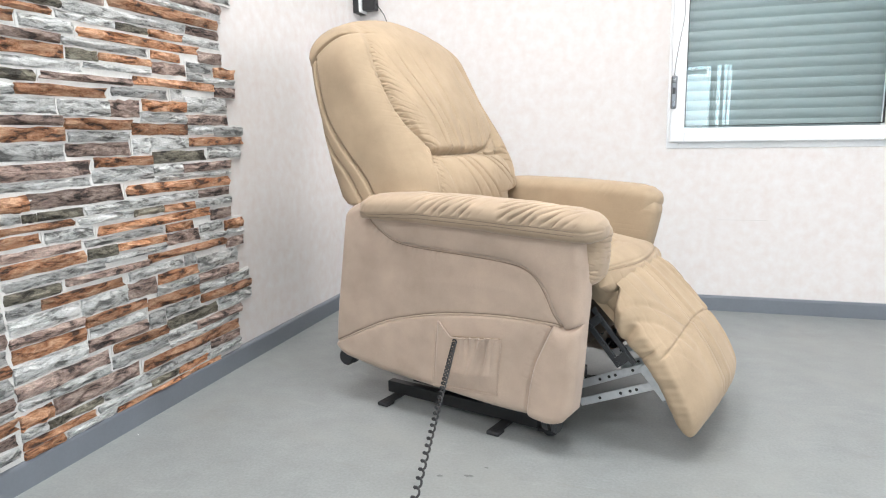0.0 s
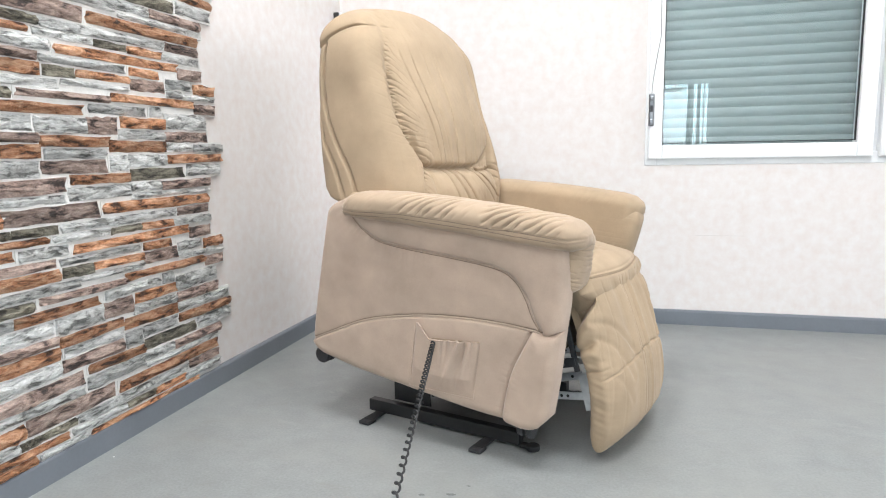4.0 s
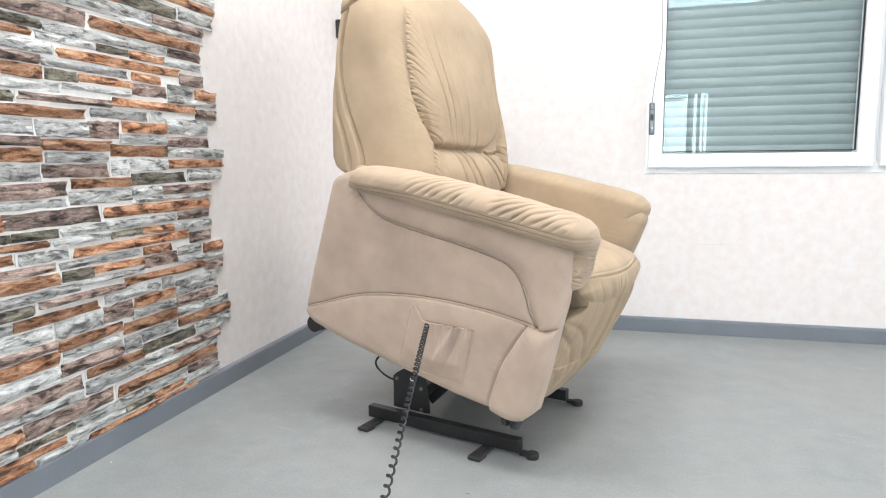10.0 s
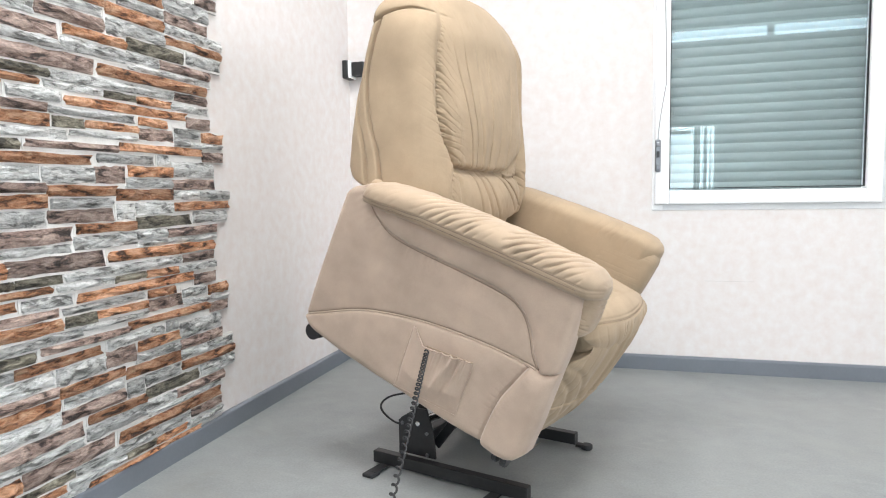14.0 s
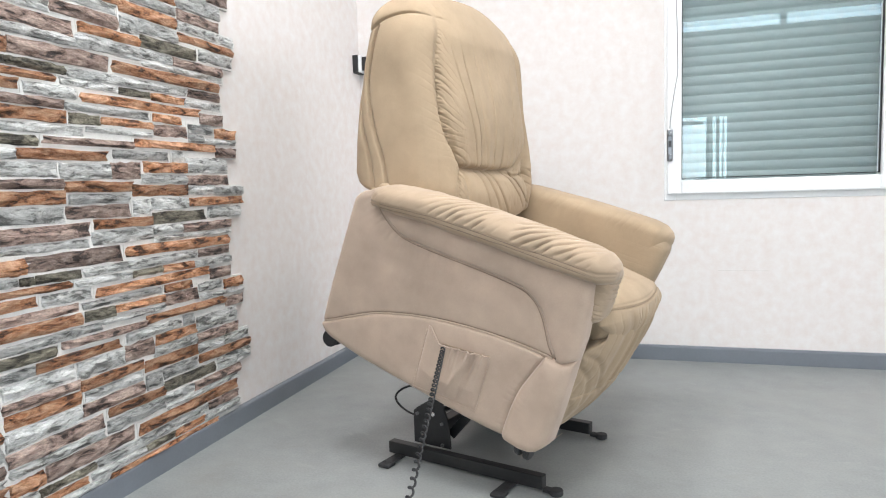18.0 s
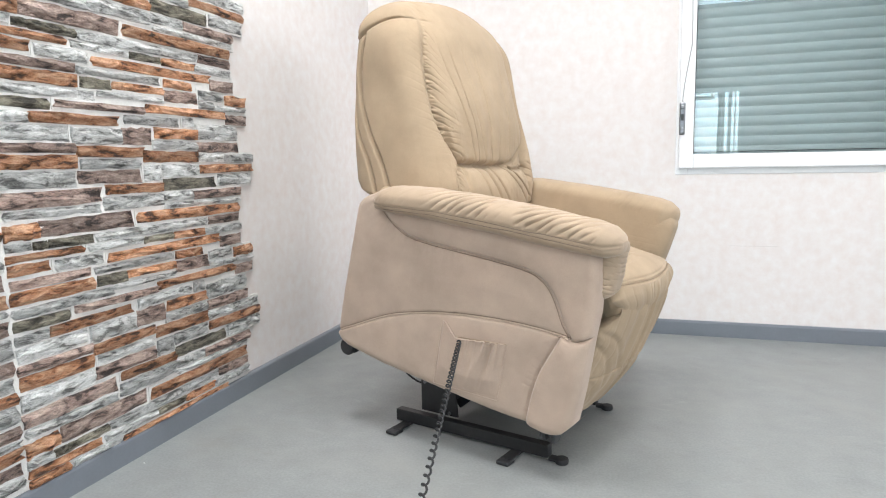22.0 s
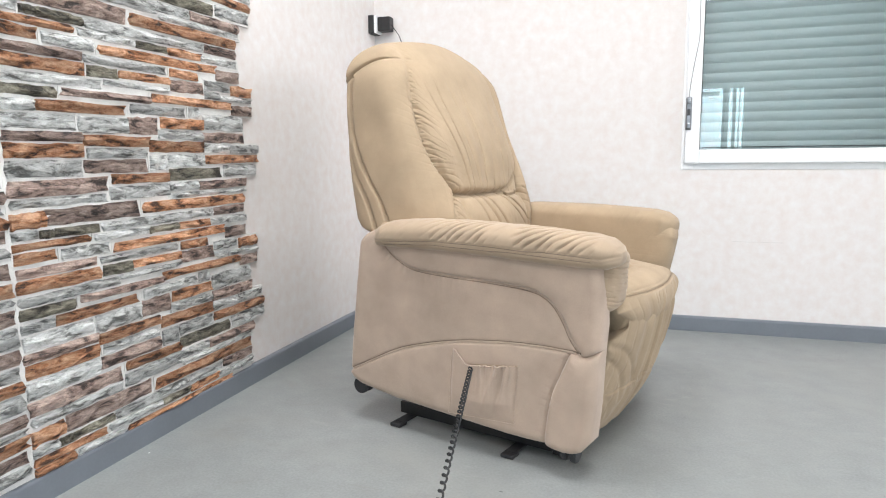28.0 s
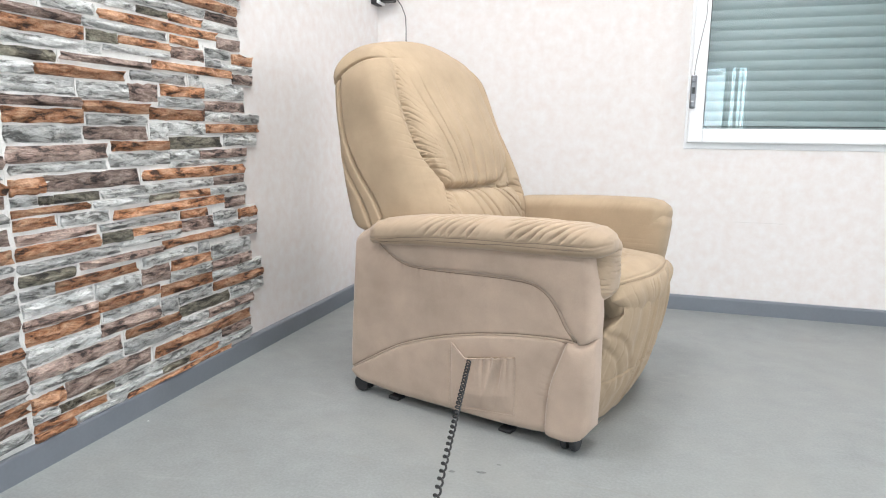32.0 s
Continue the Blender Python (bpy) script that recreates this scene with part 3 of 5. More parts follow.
def armrests():
    ns, nc = 430, 96
    xs = np.linspace(-0.268, 0.426, ns)
    tp = np.interp(xs, [-0.275, -0.262, -0.225, -0.107, 0.071, 0.231, 0.347, 0.389, 0.416, 0.427, 0.432], [0.500, 0.524, 0.540, 0.557, 0.568, 0.572, 0.572, 0.566, 0.552, 0.538, 0.526])
    bt = np.interp(xs, [-0.275, -0.185, -0.071, 0.103, 0.259, 0.330, 0.398, 0.42, 0.432], [0.462, 0.467, 0.475, 0.483, 0.487, 0.490, 0.496, 0.506, 0.518])
    w1 = np.interp(xs, [-0.28, -0.185, -0.071, 0.103, 0.258, 0.397, 0.435], [0.480, 0.491, 0.505, 0.515, 0.521, 0.525, 0.535])
    end = np.clip((0.426 - xs) / 0.05, 0, 1)
    rear = np.clip((xs + 0.275) / 0.04, 0, 1)
    wid = 0.070 * np.sqrt(1 - (1 - end) ** 2 * 0.9) * (0.55 + 0.45 * np.sqrt(rear))
    c, s = section(0.07, 0.045, 2.7, 2.7, nc, 1.0)
    P = np.zeros((ns, nc, 3))
    for i, xx in enumerate(xs):
        yy = -0.318 + wid[i] * c
        zz = (tp[i] + bt[i]) / 2 + (tp[i] - bt[i]) / 2 * s
        P[i, :, 0], P[i, :, 1], P[i, :, 2] = xx, yy, zz
    cen = np.stack([xs, np.full(ns, -0.318), (tp + bt) / 2], -1)[:, None]
    out = P - cen
    out[..., 0] = 0
    out /= np.linalg.norm(out, axis=-1)[..., None] + 1e-9
    outer = np.clip(-out[..., 1], 0, 1)
    d = P[..., 2] - w1[:, None]
    disp = -0.004 * np.exp(-(d / 0.0032) ** 2) * (outer > 0.3) - 0.0025 * np.exp(-((d + 0.009) / 0.003) ** 2) * (outer > 0.3)
    X = P[..., 0]
    slant = X - 0.9 * (P[..., 2] - 0.53) - 0.5 * (P[..., 1] + 0.38)
    amp = 0.0044 * np.clip((X + 0.16) / 0.2, 0.15, 1) * np.clip((d - 0.002) / 0.012, 0, 1) * (0.35 + 0.65 * outer)
    disp += 2.7 * amp * crease(slant * 2 * math.pi / 0.0265 + 2.3 * wobble(X * 21, 5), 0.40) * np.clip(0.62 + wobble(X * 23, 2), 0, 1)
    disp += 0.0015 * wobble(X * 33, 1)[...] * np.sin(np.arctan2(out[..., 2], out[..., 1]) * 2)
    soft = P + 0.2 * out * disp[..., None]
    P = P + out * disp[..., None]
    sheet("armrest", P, SUEDE_HALF_LIT, body, wrap=True, caps=True)
    for drop in (0.0, 0.0095):
        pts = []
        for i in range(22, ns - 26, 4):
            col = np.where(out[i, :, 1] < -0.35, np.abs(P[i, :, 2] - (w1[i] - drop)), 9)
            pts.append(P[i, np.argmin(col)])
        pts = np.array(pts)
        ker = np.ones(7) / 7
        pts = np.stack([np.convolve(np.pad(pts[:, k], 3, mode="edge"), ker, "valid") for k in range(3)], 1)
        tube("stitch_line", smooth_line(pts, 120), 0.0013, SEAM, body, 6)
    far = mirrored(soft)
    inner = np.clip((0.325 - far[..., 1]) / 0.05, 0, 1)
    mid = ((tp + bt) / 2)[:, None]
    far[..., 2] -= np.clip(mid - far[..., 2], 0, 1) * 4.4 * inner * np.clip((0.425 - far[..., 0]) / 0.10, 0, 1) ** 1.5
    far[..., 0] -= 0.052 * np.clip((far[..., 0] - 0.1) / 0.3, 0, 1)
    far[..., 2] += 0.006
    sheet("armrest", far, SUEDE, body, wrap=True, caps=True)
    # front rolls that hang down inside the posts
    nr, nq = 110, 120
    ph = np.linspace(0, 2 * math.pi, nq, endpoint=False)
    for sg, x_at, y_at, ry, z_low in ((-1, [0.362, 0.370], -0.268, 0.058, 0.376), (1, [0.239, 0.272], 0.302, 0.054, 0.330)):
        F = np.zeros((nr, nq, 3))
        e, rx = (2 / 3.2, 0.049) if sg < 0 else (2 / 3.6, 0.112)
        cc, ss = np.sign(np.cos(ph)) * np.abs(np.cos(ph)) ** e, np.sign(np.sin(ph)) * np.abs(np.sin(ph)) ** e
        for i, a in enumerate(np.linspace(0, 1, nr)):
            z = z_low + (0.538 - z_low) * a
            r = 1.0 if a > 0.22 else math.sqrt(max(0.02, 1 - (1 - a / 0.22) ** 2))
            r *= 1.0 if a < 0.8 else math.sqrt(1 - (0.75 if sg < 0 else 0.35) * ((a - 0.8) / 0.2) ** 2)
            zz = z + 0.012 * np.sin(ph - 0.6)
            k = 0.0034 * crease(2 * math.pi * zz / 0.0135 + 2.2 * wobble(zz * 90 + ph, 2), 0.36) * np.clip(0.55 + wobble(zz * 60 + 2 * ph, 4), 0, 1) + 0.0016 * np.sin(z * 60 + ph)
            if sg > 0:
                k = k * 0.15
            F[i, :, 0] = x_at[0] + (x_at[1] - x_at[0]) * a ** 0.7 + (rx * r + k) * cc
            F[i, :, 1] = y_at + (ry * r + k) * ss
            F[i, :, 2] = z
        sheet("arm_front_roll", F, SUEDE_HALF_LIT if sg < 0 else SUEDE, body, wrap=True, caps=True)
    boxed("gap_lining", 0.25, 0.372, -0.335, -0.236, 0.265, 0.415, LINING, body, 0.004, "brown lining between arm and seat")
    for s in (-1, 1):
        a, b = sorted((s * (0.238 if s < 0 else 0.262), s * 0.315))
        bm = box(bmesh.new(), -0.30, 0.345, a, b, 0.16, 0.525, 0.016, 3)
        part("inner_arm_panel", bm, SUEDE, body, smooth=True)


armrests()
boxed("rear_panel", -0.338, -0.315, -0.315, 0.315, 0.09, 0.478, SUEDE_LIT, body, 0.012)


FOOT_HINGE = (0.365, 0.362)


def nose(y):
    """Radius of the rounded seat front about the leg rest's hinge line, fuller in the middle."""
    return 0.053 + 0.026 * (1 - np.clip(np.abs(y) / 0.235, 0, 1) ** 2.2)


def pleats(y, down):
    """Long gathered folds of the apron; they run on from the seat into the leg rest."""
    fan = y * (1 - 0.18 * down)
    ph = 2 * math.pi * fan / 0.031 + 2.2 * wobble(fan * 30, 1)
    sharp = crease(ph, 0.33) * np.clip(0.40 + 0.9 * wobble(fan * 43, 3), 0, 1)
    broad = 0.30 * np.cos(2 * math.pi * fan / 0.074 + 1.5 * wobble(fan * 14, 5))
    return sharp + broad


def seat():
    ny, npf = 260, 150
    ys = np.linspace(-0.238, 0.232, ny)
    P = np.zeros((ny, npf, 3))
    n1 = 70
    ang = np.radians(np.r_[np.full(n1, 84.0), np.linspace(84, -75, npf - n1)])
    on = np.r_[np.zeros(n1), np.ones(npf - n1)]
    for i, y in enumerate(ys):
        e = np.clip((0.238 - abs(y)) / 0.035, 0, 1)
        rim = math.sqrt(1 - (1 - e) ** 2)
        R = nose(y) * (0.72 + 0.28 * rim)
        hx, hz = FOOT_HINGE
        cx, cz = hx + R * np.cos(ang), hz + R * np.sin(ang)
        q = np.linspace(0, 1, n1)
        cx[:n1] = -0.25 + (cx[n1] + 0.25) * q
        cz[:n1] = 0.425 + (cz[n1] - 0.425) * q ** 1.5 + (0.012 + 0.016 * (1 - (y / 0.24) ** 2)) * np.sin(math.pi * q) * rim
        sink = np.degrees(ang) < 20
        y = y * (1 + (0.07 if y < 0 else 0.0) * np.clip((cx - 0.335) / 0.03, 0, 1))
        P[i, :, 0], P[i, :, 1], P[i, :, 2] = cx, y * np.where(sink, np.interp(np.degrees(ang), [-75, -10, 20], [0.78, 0.82, 1.0]), 1.0), cz
    Y = np.repeat(ys[:, None], npf, 1)
    A = np.degrees(np.repeat(ang[None], ny, 0))
    O = np.repeat(on[None], ny, 0)
    seam = 34.0 + 26 * (Y / 0.235) ** 2
    below = np.clip((seam - 5 - A) / 14, 0, 1) * O
    w = below * 0.0075 * pleats(Y, 0 * Y) * np.clip((Y + 0.17) / 0.06, 0.1, 1)
    w -= O * (0.0040 * np.exp(-((A - seam) / 2.4) ** 2) + 0.0022 * np.exp(-((A - seam - 8) / 2.0) ** 2))
    # slack folds on the seat, curved like its front
    back = (FOOT_HINGE[0] + 0.03) - P[..., 0] - 0.30 * Y ** 2 * 4
    for at, s, a, off in ((0.035, 0.0034, 0.0070, -0.06), (0.058, 0.0034, 0.0085, -0.03), (0.088, 0.0042, 0.0075, -0.09), (0.125, 0.005, 0.006, -0.02)):
        w -= a * np.exp(-((back - at - 0.25 * (Y - off) ** 2 - 0.04 * Y) / s) ** 2) * np.exp(-((Y - off) / 0.10) ** 4)
        w += 0.5 * a * np.exp(-((back - at - 0.010 - 0.25 * (Y - off) ** 2 - 0.04 * Y) / (2 * s)) ** 2) * np.exp(-((Y - off) / 0.10) ** 4)
    P[..., 0] += w * np.cos(np.radians(A)) * O
    P[..., 2] += w * np.sin(np.radians(A))
    sheet("seat_cushion", P, SUEDE, body, caps=True)
    line = []
    for i in range(4, ny - 4, 4):
        k = np.argmin(np.abs(A[i, n1:] - seam[i, n1:])) + n1
        line.append(P[i, k] + 0.0022 * np.array([math.cos(math.radians(A[i, k])), 0, math.sin(math.radians(A[i, k]))]))
    line = np.array(line)
    line = np.stack([np.convolve(np.pad(line[:, c], 6, mode="edge"), np.ones(13) / 13, "valid") for c in range(3)], 1)
    tube("stitch_line", smooth_line(line, 120), 0.0010, THREAD, body, 6)


seat()


def footrest():
    """Hangs from its hinge line at the origin down its own -z; its top rolls under the seat front."""
    n0, n2, nc = 24, 180, 380
    ux, uy = section(0.045, 0.235, 5.0, 3.0, nc, 2.6)
    ang = np.radians(np.r_[np.linspace(38, 0, n0, endpoint=False), np.zeros(n2)])
    drop = np.r_[np.zeros(n0), np.linspace(0, 1, n2) ** 0.92] * 0.402
    nl = n0 + n2
    P = np.zeros((nl, nc, 3))
    for i in range(nl):
        a = drop[i] / 0.402
        tip = np.clip((1 - a) / 0.15, 0, 1)
        r = math.sqrt(max(0.0, 1 - (1 - tip) ** 2)) * 0.97 + 0.03
        half = (np.where(uy < 0, 0.252, 0.240) - 0.012 * a) * (0.86 + 0.14 * r)
        y = half * uy
        lean = 0.010 * math.sin(math.pi * a) - 0.036 * np.clip((a - 0.5) / 0.5, 0, 1) ** 1.6
        full = nose(y) - 0.0022 - 0.053
        x = 0.0130 + lean + 0.043 * r * ux + (full * (1 + 0.35 * a) + 0.0015) * np.clip(ux, 0, 1) * r
        if i < n0:
            x = np.maximum(x, 0.004)
        P[i, :, 0] = x * math.cos(ang[i])
        P[i, :, 1] = y
        P[i, :, 2] = x * math.sin(ang[i]) - drop[i]
    Y = P[..., 1].copy()
    A = np.repeat(drop[:, None] / 0.402, nc, 1)
    front = np.clip((ux - 0.15) / 0.45, 0, 1)[None, :] * np.ones_like(A)
    fade = np.interp(A, [0, 0.40, 0.47, 0.50, 0.53, 0.8, 1], [1, 0.95, 0.85, 0.30, 0.75, 0.45, 0.15])
    w = 0.0165 * pleats(Y, A) * fade * np.clip((Y + 0.15) / 0.07, 0.12, 1)
    w -= 0.0050 * np.exp(-((A - 0.50 + 0.04 * np.cos(Y * 9)) / 0.007) ** 2)
    # soft loose cloth at the outer thirds
    w += 0.003 * np.exp(-((np.abs(Y) - 0.17) / 0.03) ** 2) * np.sin(A * 9 + 1) * np.clip(A * 3, 0, 1)
    for pts, dep in (([(-0.240, -0.060), (-0.16, -0.100), (-0.085, -0.19), (-0.06, -0.25)], 0.008), ([(-0.240, -0.105), (-0.175, -0.150), (-0.13, -0.235)], 0.007), ([(-0.240, -0.20), (-0.19, -0.225), (-0.15, -0.29)], 0.004), ([(0.24, -0.08), (0.17, -0.13), (0.12, -0.22)], 0.006)):
        d, al, _ = near_line(Y, P[..., 2], smooth_line(pts, 24))
        w -= 0.42 * dep * (np.exp(-(d / 0.0075) ** 2) - 0.45 * np.exp(-((d - 0.017) / 0.009) ** 2)) * np.clip((-P[..., 2]) / 0.05, 0, 1) * np.clip((np.abs(Y) - 0.06) / 0.05, 0, 1)
    top = np.clip(np.degrees(ang) / 15, 0, 1)[:, None]
    w = w * (1 - top) - 0.006 * top - 0.006 * np.exp(-A / 0.06)
    ca, sa = np.cos(ang)[:, None], np.sin(ang)[:, None]
    P[..., 0] += w * front * ca
    P[..., 2] += w * front * sa
    # side cloth: a slanted tuck with a flap over it, and the cross seam lower down
    edge = np.clip((np.abs(uy) - 0.80) / 0.15, 0, 1)[None, :] * np.ones_like(A)
    X, Z = P[..., 0], P[..., 2]
    cutz = -0.035 - 1.05 * (0.055 - X)
    gap = np.clip((Z - cutz) / 0.030, 0, 1)
    pull = 0.060 * gap * gap * (3 - 2 * gap)
    pull += 0.011 * np.exp(-((Z + 0.118 + 0.35 * (0.03 - X)) / 0.010) ** 2) * np.clip((0.075 - X) / 0.05, 0, 1)
    pull += 0.005 * np.exp(-((Z + 0.186) / 0.0045) ** 2)
    pull -= 0.012 * np.exp(-((Z - cutz + 0.022) / 0.018) ** 2) + 0.006 * np.exp(-((Z + 0.143) / 0.014) ** 2)
    pull += 0.002 * wobble(Z * 70 + X * 40, 2)
    P[..., 1] -= np.sign(uy)[None, :] * edge * pull
    return sheet("footrest", P, SUEDE, body, wrap=True, caps=True, label="padded suede leg rest with gathered folds")


foot = footrest()

# folding links behind the leg rest
links = []
for y in (-0.165, 0.165):
    for k, L in ((0, 0.235), (1, 0.245)):
        bm = box(bmesh.new(), -L, 0.0, y - 0.002, y + 0.002, -0.011, 0.011, 0.0018)
        link = part("folding_link", bm, ZINC, body, "perforated zinc-plated folding link")
        for h in (0.030, 0.080, 0.098, 0.125, 0.185):
            hb = rod(bmesh.new(), (-h, y - 0.0026, 0), (-h, y + 0.0026, 0), 0.0042, 12)
            links.append((part("link_hole", hb, BLACK, body, "dark hole through the link"), k, y))
        links.append((link, k, y))
brackets = []
for y in (-0.165, 0.165):
    brackets.append(part("bracket", box(bmesh.new(), -0.051, 0.002, y - 0.006, y - 0.0025, -0.305, -0.205, 0.0016), ZINC, body, "zinc-plated leg rest bracket"))
for y in (-0.20, 0.20):
    mech = bmesh.new()
    box(mech, 0.17, 0.275, y - 0.006, y + 0.006, 0.10, 0.31, 0.003)
    rod(mech, (0.25, y - 0.012, 0.27), (0.25, y + 0.012, 0.27), 0.012, 12)
    rod(mech, (0.245, y - 0.02, 0.15), (0.245, y + 0.02, 0.15), 0.018, 16, bevel=0.003)
    part("mechanism_plate", mech, BLACK, body, "black steel reclining mechanism")
    arm = bmesh.new()
    box(arm, -0.040, -0.026, y - 0.012, y - 0.004, -0.190, -0.020, 0.002)
    box(arm, -0.072, -0.030, y - 0.016, y - 0.012, -0.175, -0.150, 0.002)
    box(arm, -0.072, -0.030, y - 0.016, y - 0.012, -0.060, -0.038, 0.002)
    box(arm, -0.076, -0.060, y - 0.014, y - 0.008, -0.175, -0.038, 0.002)
    for bz in (-0.050, -0.105, -0.165):
        rod(arm, (-0.066, y - 0.022, bz), (-0.066, y - 0.014, bz), 0.006, 8)
    brackets.append(part("hinge_arm", arm, DARKPLASTIC, body, "dark hinge arm of the leg rest"))


def backrest():
    """The padded back: closed sections from its foot to the crown, with wings, gathered centre and tuft."""
    nz, nc = 400, 720
    t = np.linspace(0, 1, nz)
    zz = 0.425 + 0.634 * (1 - (1 - t) ** 1.2)
    ux, uy = section(0.15, 0.29, 2.7, 9.0, nc, 2.2)
    rear = np.interp(zz, [0.425, 0.470, 0.486, 0.498, 0.52, 0.60, 0.70, 0.83, 0.914, 0.96, 1.06], [-0.290, -0.335, -0.388, -0.410, -0.427, -0.447, -0.464, -0.475, -0.480, -0.478, -0.462])
    front = np.interp(zz, [0.425, 0.495, 0.56, 0.63, 0.70, 0.78, 0.88, 0.96, 1.06], [-0.080, -0.060, -0.062, -0.090, -0.124, -0.170, -0.222, -0.258, -0.325])
    ease = lambda v: np.convolve(np.pad(v, 24, mode="edge"), np.hanning(49) / np.hanning(49).sum(), "valid")
    front = ease(front)
    k = np.clip((zz - 0.84) / (1.070 - 0.84), 0, 1)
    arch = (1 - k ** 3.0) ** (1 / 2.5)
    wing = np.clip((zz - 0.474) / 0.024, 0, 1)
    half = arch * (0.226 + 0.068 * np.sqrt(1 - (1 - wing) ** 2))
    kd = np.clip((zz - 0.95) / (1.070 - 0.95), 0, 1)
    dep = np.sqrt(np.maximum(0.0, 1 - kd ** 2.2))
    P = np.zeros((nz, nc, 3))
    for i in range(nz):
        a = (front[i] - rear[i]) / 2 * (0.12 + 0.88 * dep[i])
        P[i, :, 0] = (front[i] + rear[i]) / 2 + a * ux
        P[i, :, 1] = half[i] * uy * np.where(uy > 0, 1.055 + 0.085 * math.exp(-((zz[i] - 0.93) / 0.10) ** 2), 1.0)
        P[i, :, 2] = zz[i] - 0.012 * (uy ** 2) * kd[i]
    Y, Z = P[..., 1].copy(), P[..., 2].copy()
    one = np.ones_like(Y)
    fr = np.clip((ux + 0.05) / 0.5, 0, 1)[None, :] * one
    up = Z > 0.612
    out = np.zeros_like(Y)
    for sg in (-1, 1):
        line = smooth_line([(sg * 0.165, 1.04), (sg * 0.205, 0.985), (sg * 0.228, 0.90), (sg * 0.236, 0.80), (sg * 0.230, 0.71), (sg * 0.208, 0.660), (sg * 0.190, 0.622), (sg * 0.200, 0.58), (sg * 0.215, 0.48)], 80)
        d, al, _ = near_line(Y, Z, line)
        m = fr * (np.sign(Y) == sg)
        inside = np.abs(Y) < np.interp(Z, line[::-1, 1], np.abs(line[::-1, 0]))
        deep = np.interp(Z, [0.49, 0.56, 0.62, 0.70, 0.85, 1.0], [0.000, 0.003, 0.026, 0.020, 0.011, 0.005])
        out -= m * deep * np.exp(-(d / 0.012) ** 2)
        out += m * np.where(inside, 0, 1) * 0.020 * (1 - np.exp(-d / 0.025)) * np.exp(-d / 0.10) * np.interp(Z, [0.5, 0.7, 0.95, 1.0], [1, 1, 0.4, 0])
        g = np.interp(Z, [0.49, 0.58, 0.62, 0.75, 0.90, 0.97], [0.15, 0.4, 1.0, 1.0, 0.6, 0.1]) * (0.45 + 0.55 * np.clip(0.5 + wobble(al * 55, 3 + sg), 0, 1))
        lean = np.where(inside, -0.9, 0.55)
        much = (1.0 if sg < 0 else 0.35) * np.where(inside, 1.0, 0.38)
        out += m * g * much * 0.0240 * crease(2 * math.pi * (al + lean * d) / 0.0215 + 2.2 * wobble(al * 38, sg), 0.30) * np.exp(-d / np.where(inside, 0.020, 0.017)) * np.clip(d / 0.004, 0, 1)
        out -= m * g * much * inside * 0.016 * np.exp(-(np.sin(math.pi * al / 0.013 + 1.4 * wobble(al * 70, 6)) / 0.45) ** 2) * np.exp(-((d - 0.006) / 0.0045) ** 2)
        out += m * g * much * 0.0022 * np.cos(2 * math.pi * (al + lean * d) / 0.037 + 2.0 * wobble(al * 25, 2 * sg)) * np.exp(-d / 0.05)
    # centre panel: long folds running together at the tuft
    cen = fr * np.clip((0.225 - np.abs(Y)) / 0.05, 0, 1)
    reach = np.clip((Z - 0.612) / 0.42, 0, 1)
    fan = (Y + 0.05) / (0.55 + 0.55 * reach) + 0.03 * reach
    strength = np.interp(reach, [0, 0.06, 0.3, 0.6, 0.8], [1.0, 1.0, 0.75, 0.30, 0.02]) * np.interp(Y, [-0.22, -0.06, 0.03, 0.22], [1.0, 1.0, 0.35, 0.12])
    pick = np.clip(0.45 + wobble(fan * 37 + reach, 4), 0, 1)
    out += cen * up * strength * (0.042 * pick * crease(2 * math.pi * fan / 0.060 + 2.6 * wobble(fan * 24, 2) + 0.6 * np.sin(reach * 6 + fan * 20), 0.24) + 0.003 * np.cos(2 * math.pi * fan / 0.09))
    out -= fr * np.clip((0.235 - np.abs(Y)) / 0.07, 0, 1) * 0.020 * np.exp(-((Z - 0.625) / 0.080) ** 2)
    out += cen * 0.008 * np.exp(-((Z - 0.80) / 0.10) ** 2)
    sag = 0.614 + 0.006 * (np.abs(Y) / 0.19) ** 2.5
    w = np.clip((0.215 - np.abs(Y)) / 0.05, 0, 1)
    dip = np.interp(Y, [-0.215, -0.19, -0.165, -0.04, 0.03, 0.09, 0.16], [0.1, 0.7, 1.1, 1.0, 0.6, 0.2, 0.03])
    dz = Z - sag
    out -= fr * w * dip * np.where(dz > 0, 0.034 * np.exp(-(np.abs(dz) / 0.0085) ** 1.3) + 0.006 * np.exp(-dz / 0.05), 0.034 * np.exp(-(np.abs(dz) / 0.011) ** 1.3) + 0.008 * np.exp(dz / 0.06))
    for pts in ([(0.02, 0.613), (0.09, 0.622), (0.15, 0.645), (0.205, 0.675)], [(0.05, 0.608), (0.12, 0.600), (0.20, 0.605)]):
        d, al, _ = near_line(Y, Z, smooth_line(pts, 30))
        out -= fr * (0.009 * np.exp(-(d / 0.005) ** 2) + 0.004 * np.exp(-(d / 0.016) ** 2))
    under = np.clip(sag - Z, 0, 0.2)
    fan2 = (Y + 0.06) / (1 + 5.0 * under) - 0.35 * under
    out += fr * np.clip(under / 0.012, 0, 1) * np.clip((0.25 - np.abs(Y)) / 0.05, 0, 1) * np.exp(-under / 0.09) * 0.022 * np.clip(0.5 + wobble(fan2 * 50, 8), 0, 1) * crease(2 * math.pi * fan2 / 0.034 + 1.6 * wobble(fan2 * 30, 7), 0.34)
    out += fr * 0.0016 * wobble(Y * 60 + Z * 20, 5) * wobble(Z * 50 - Y * 25, 6)
    P[..., 0] += out * 0.92
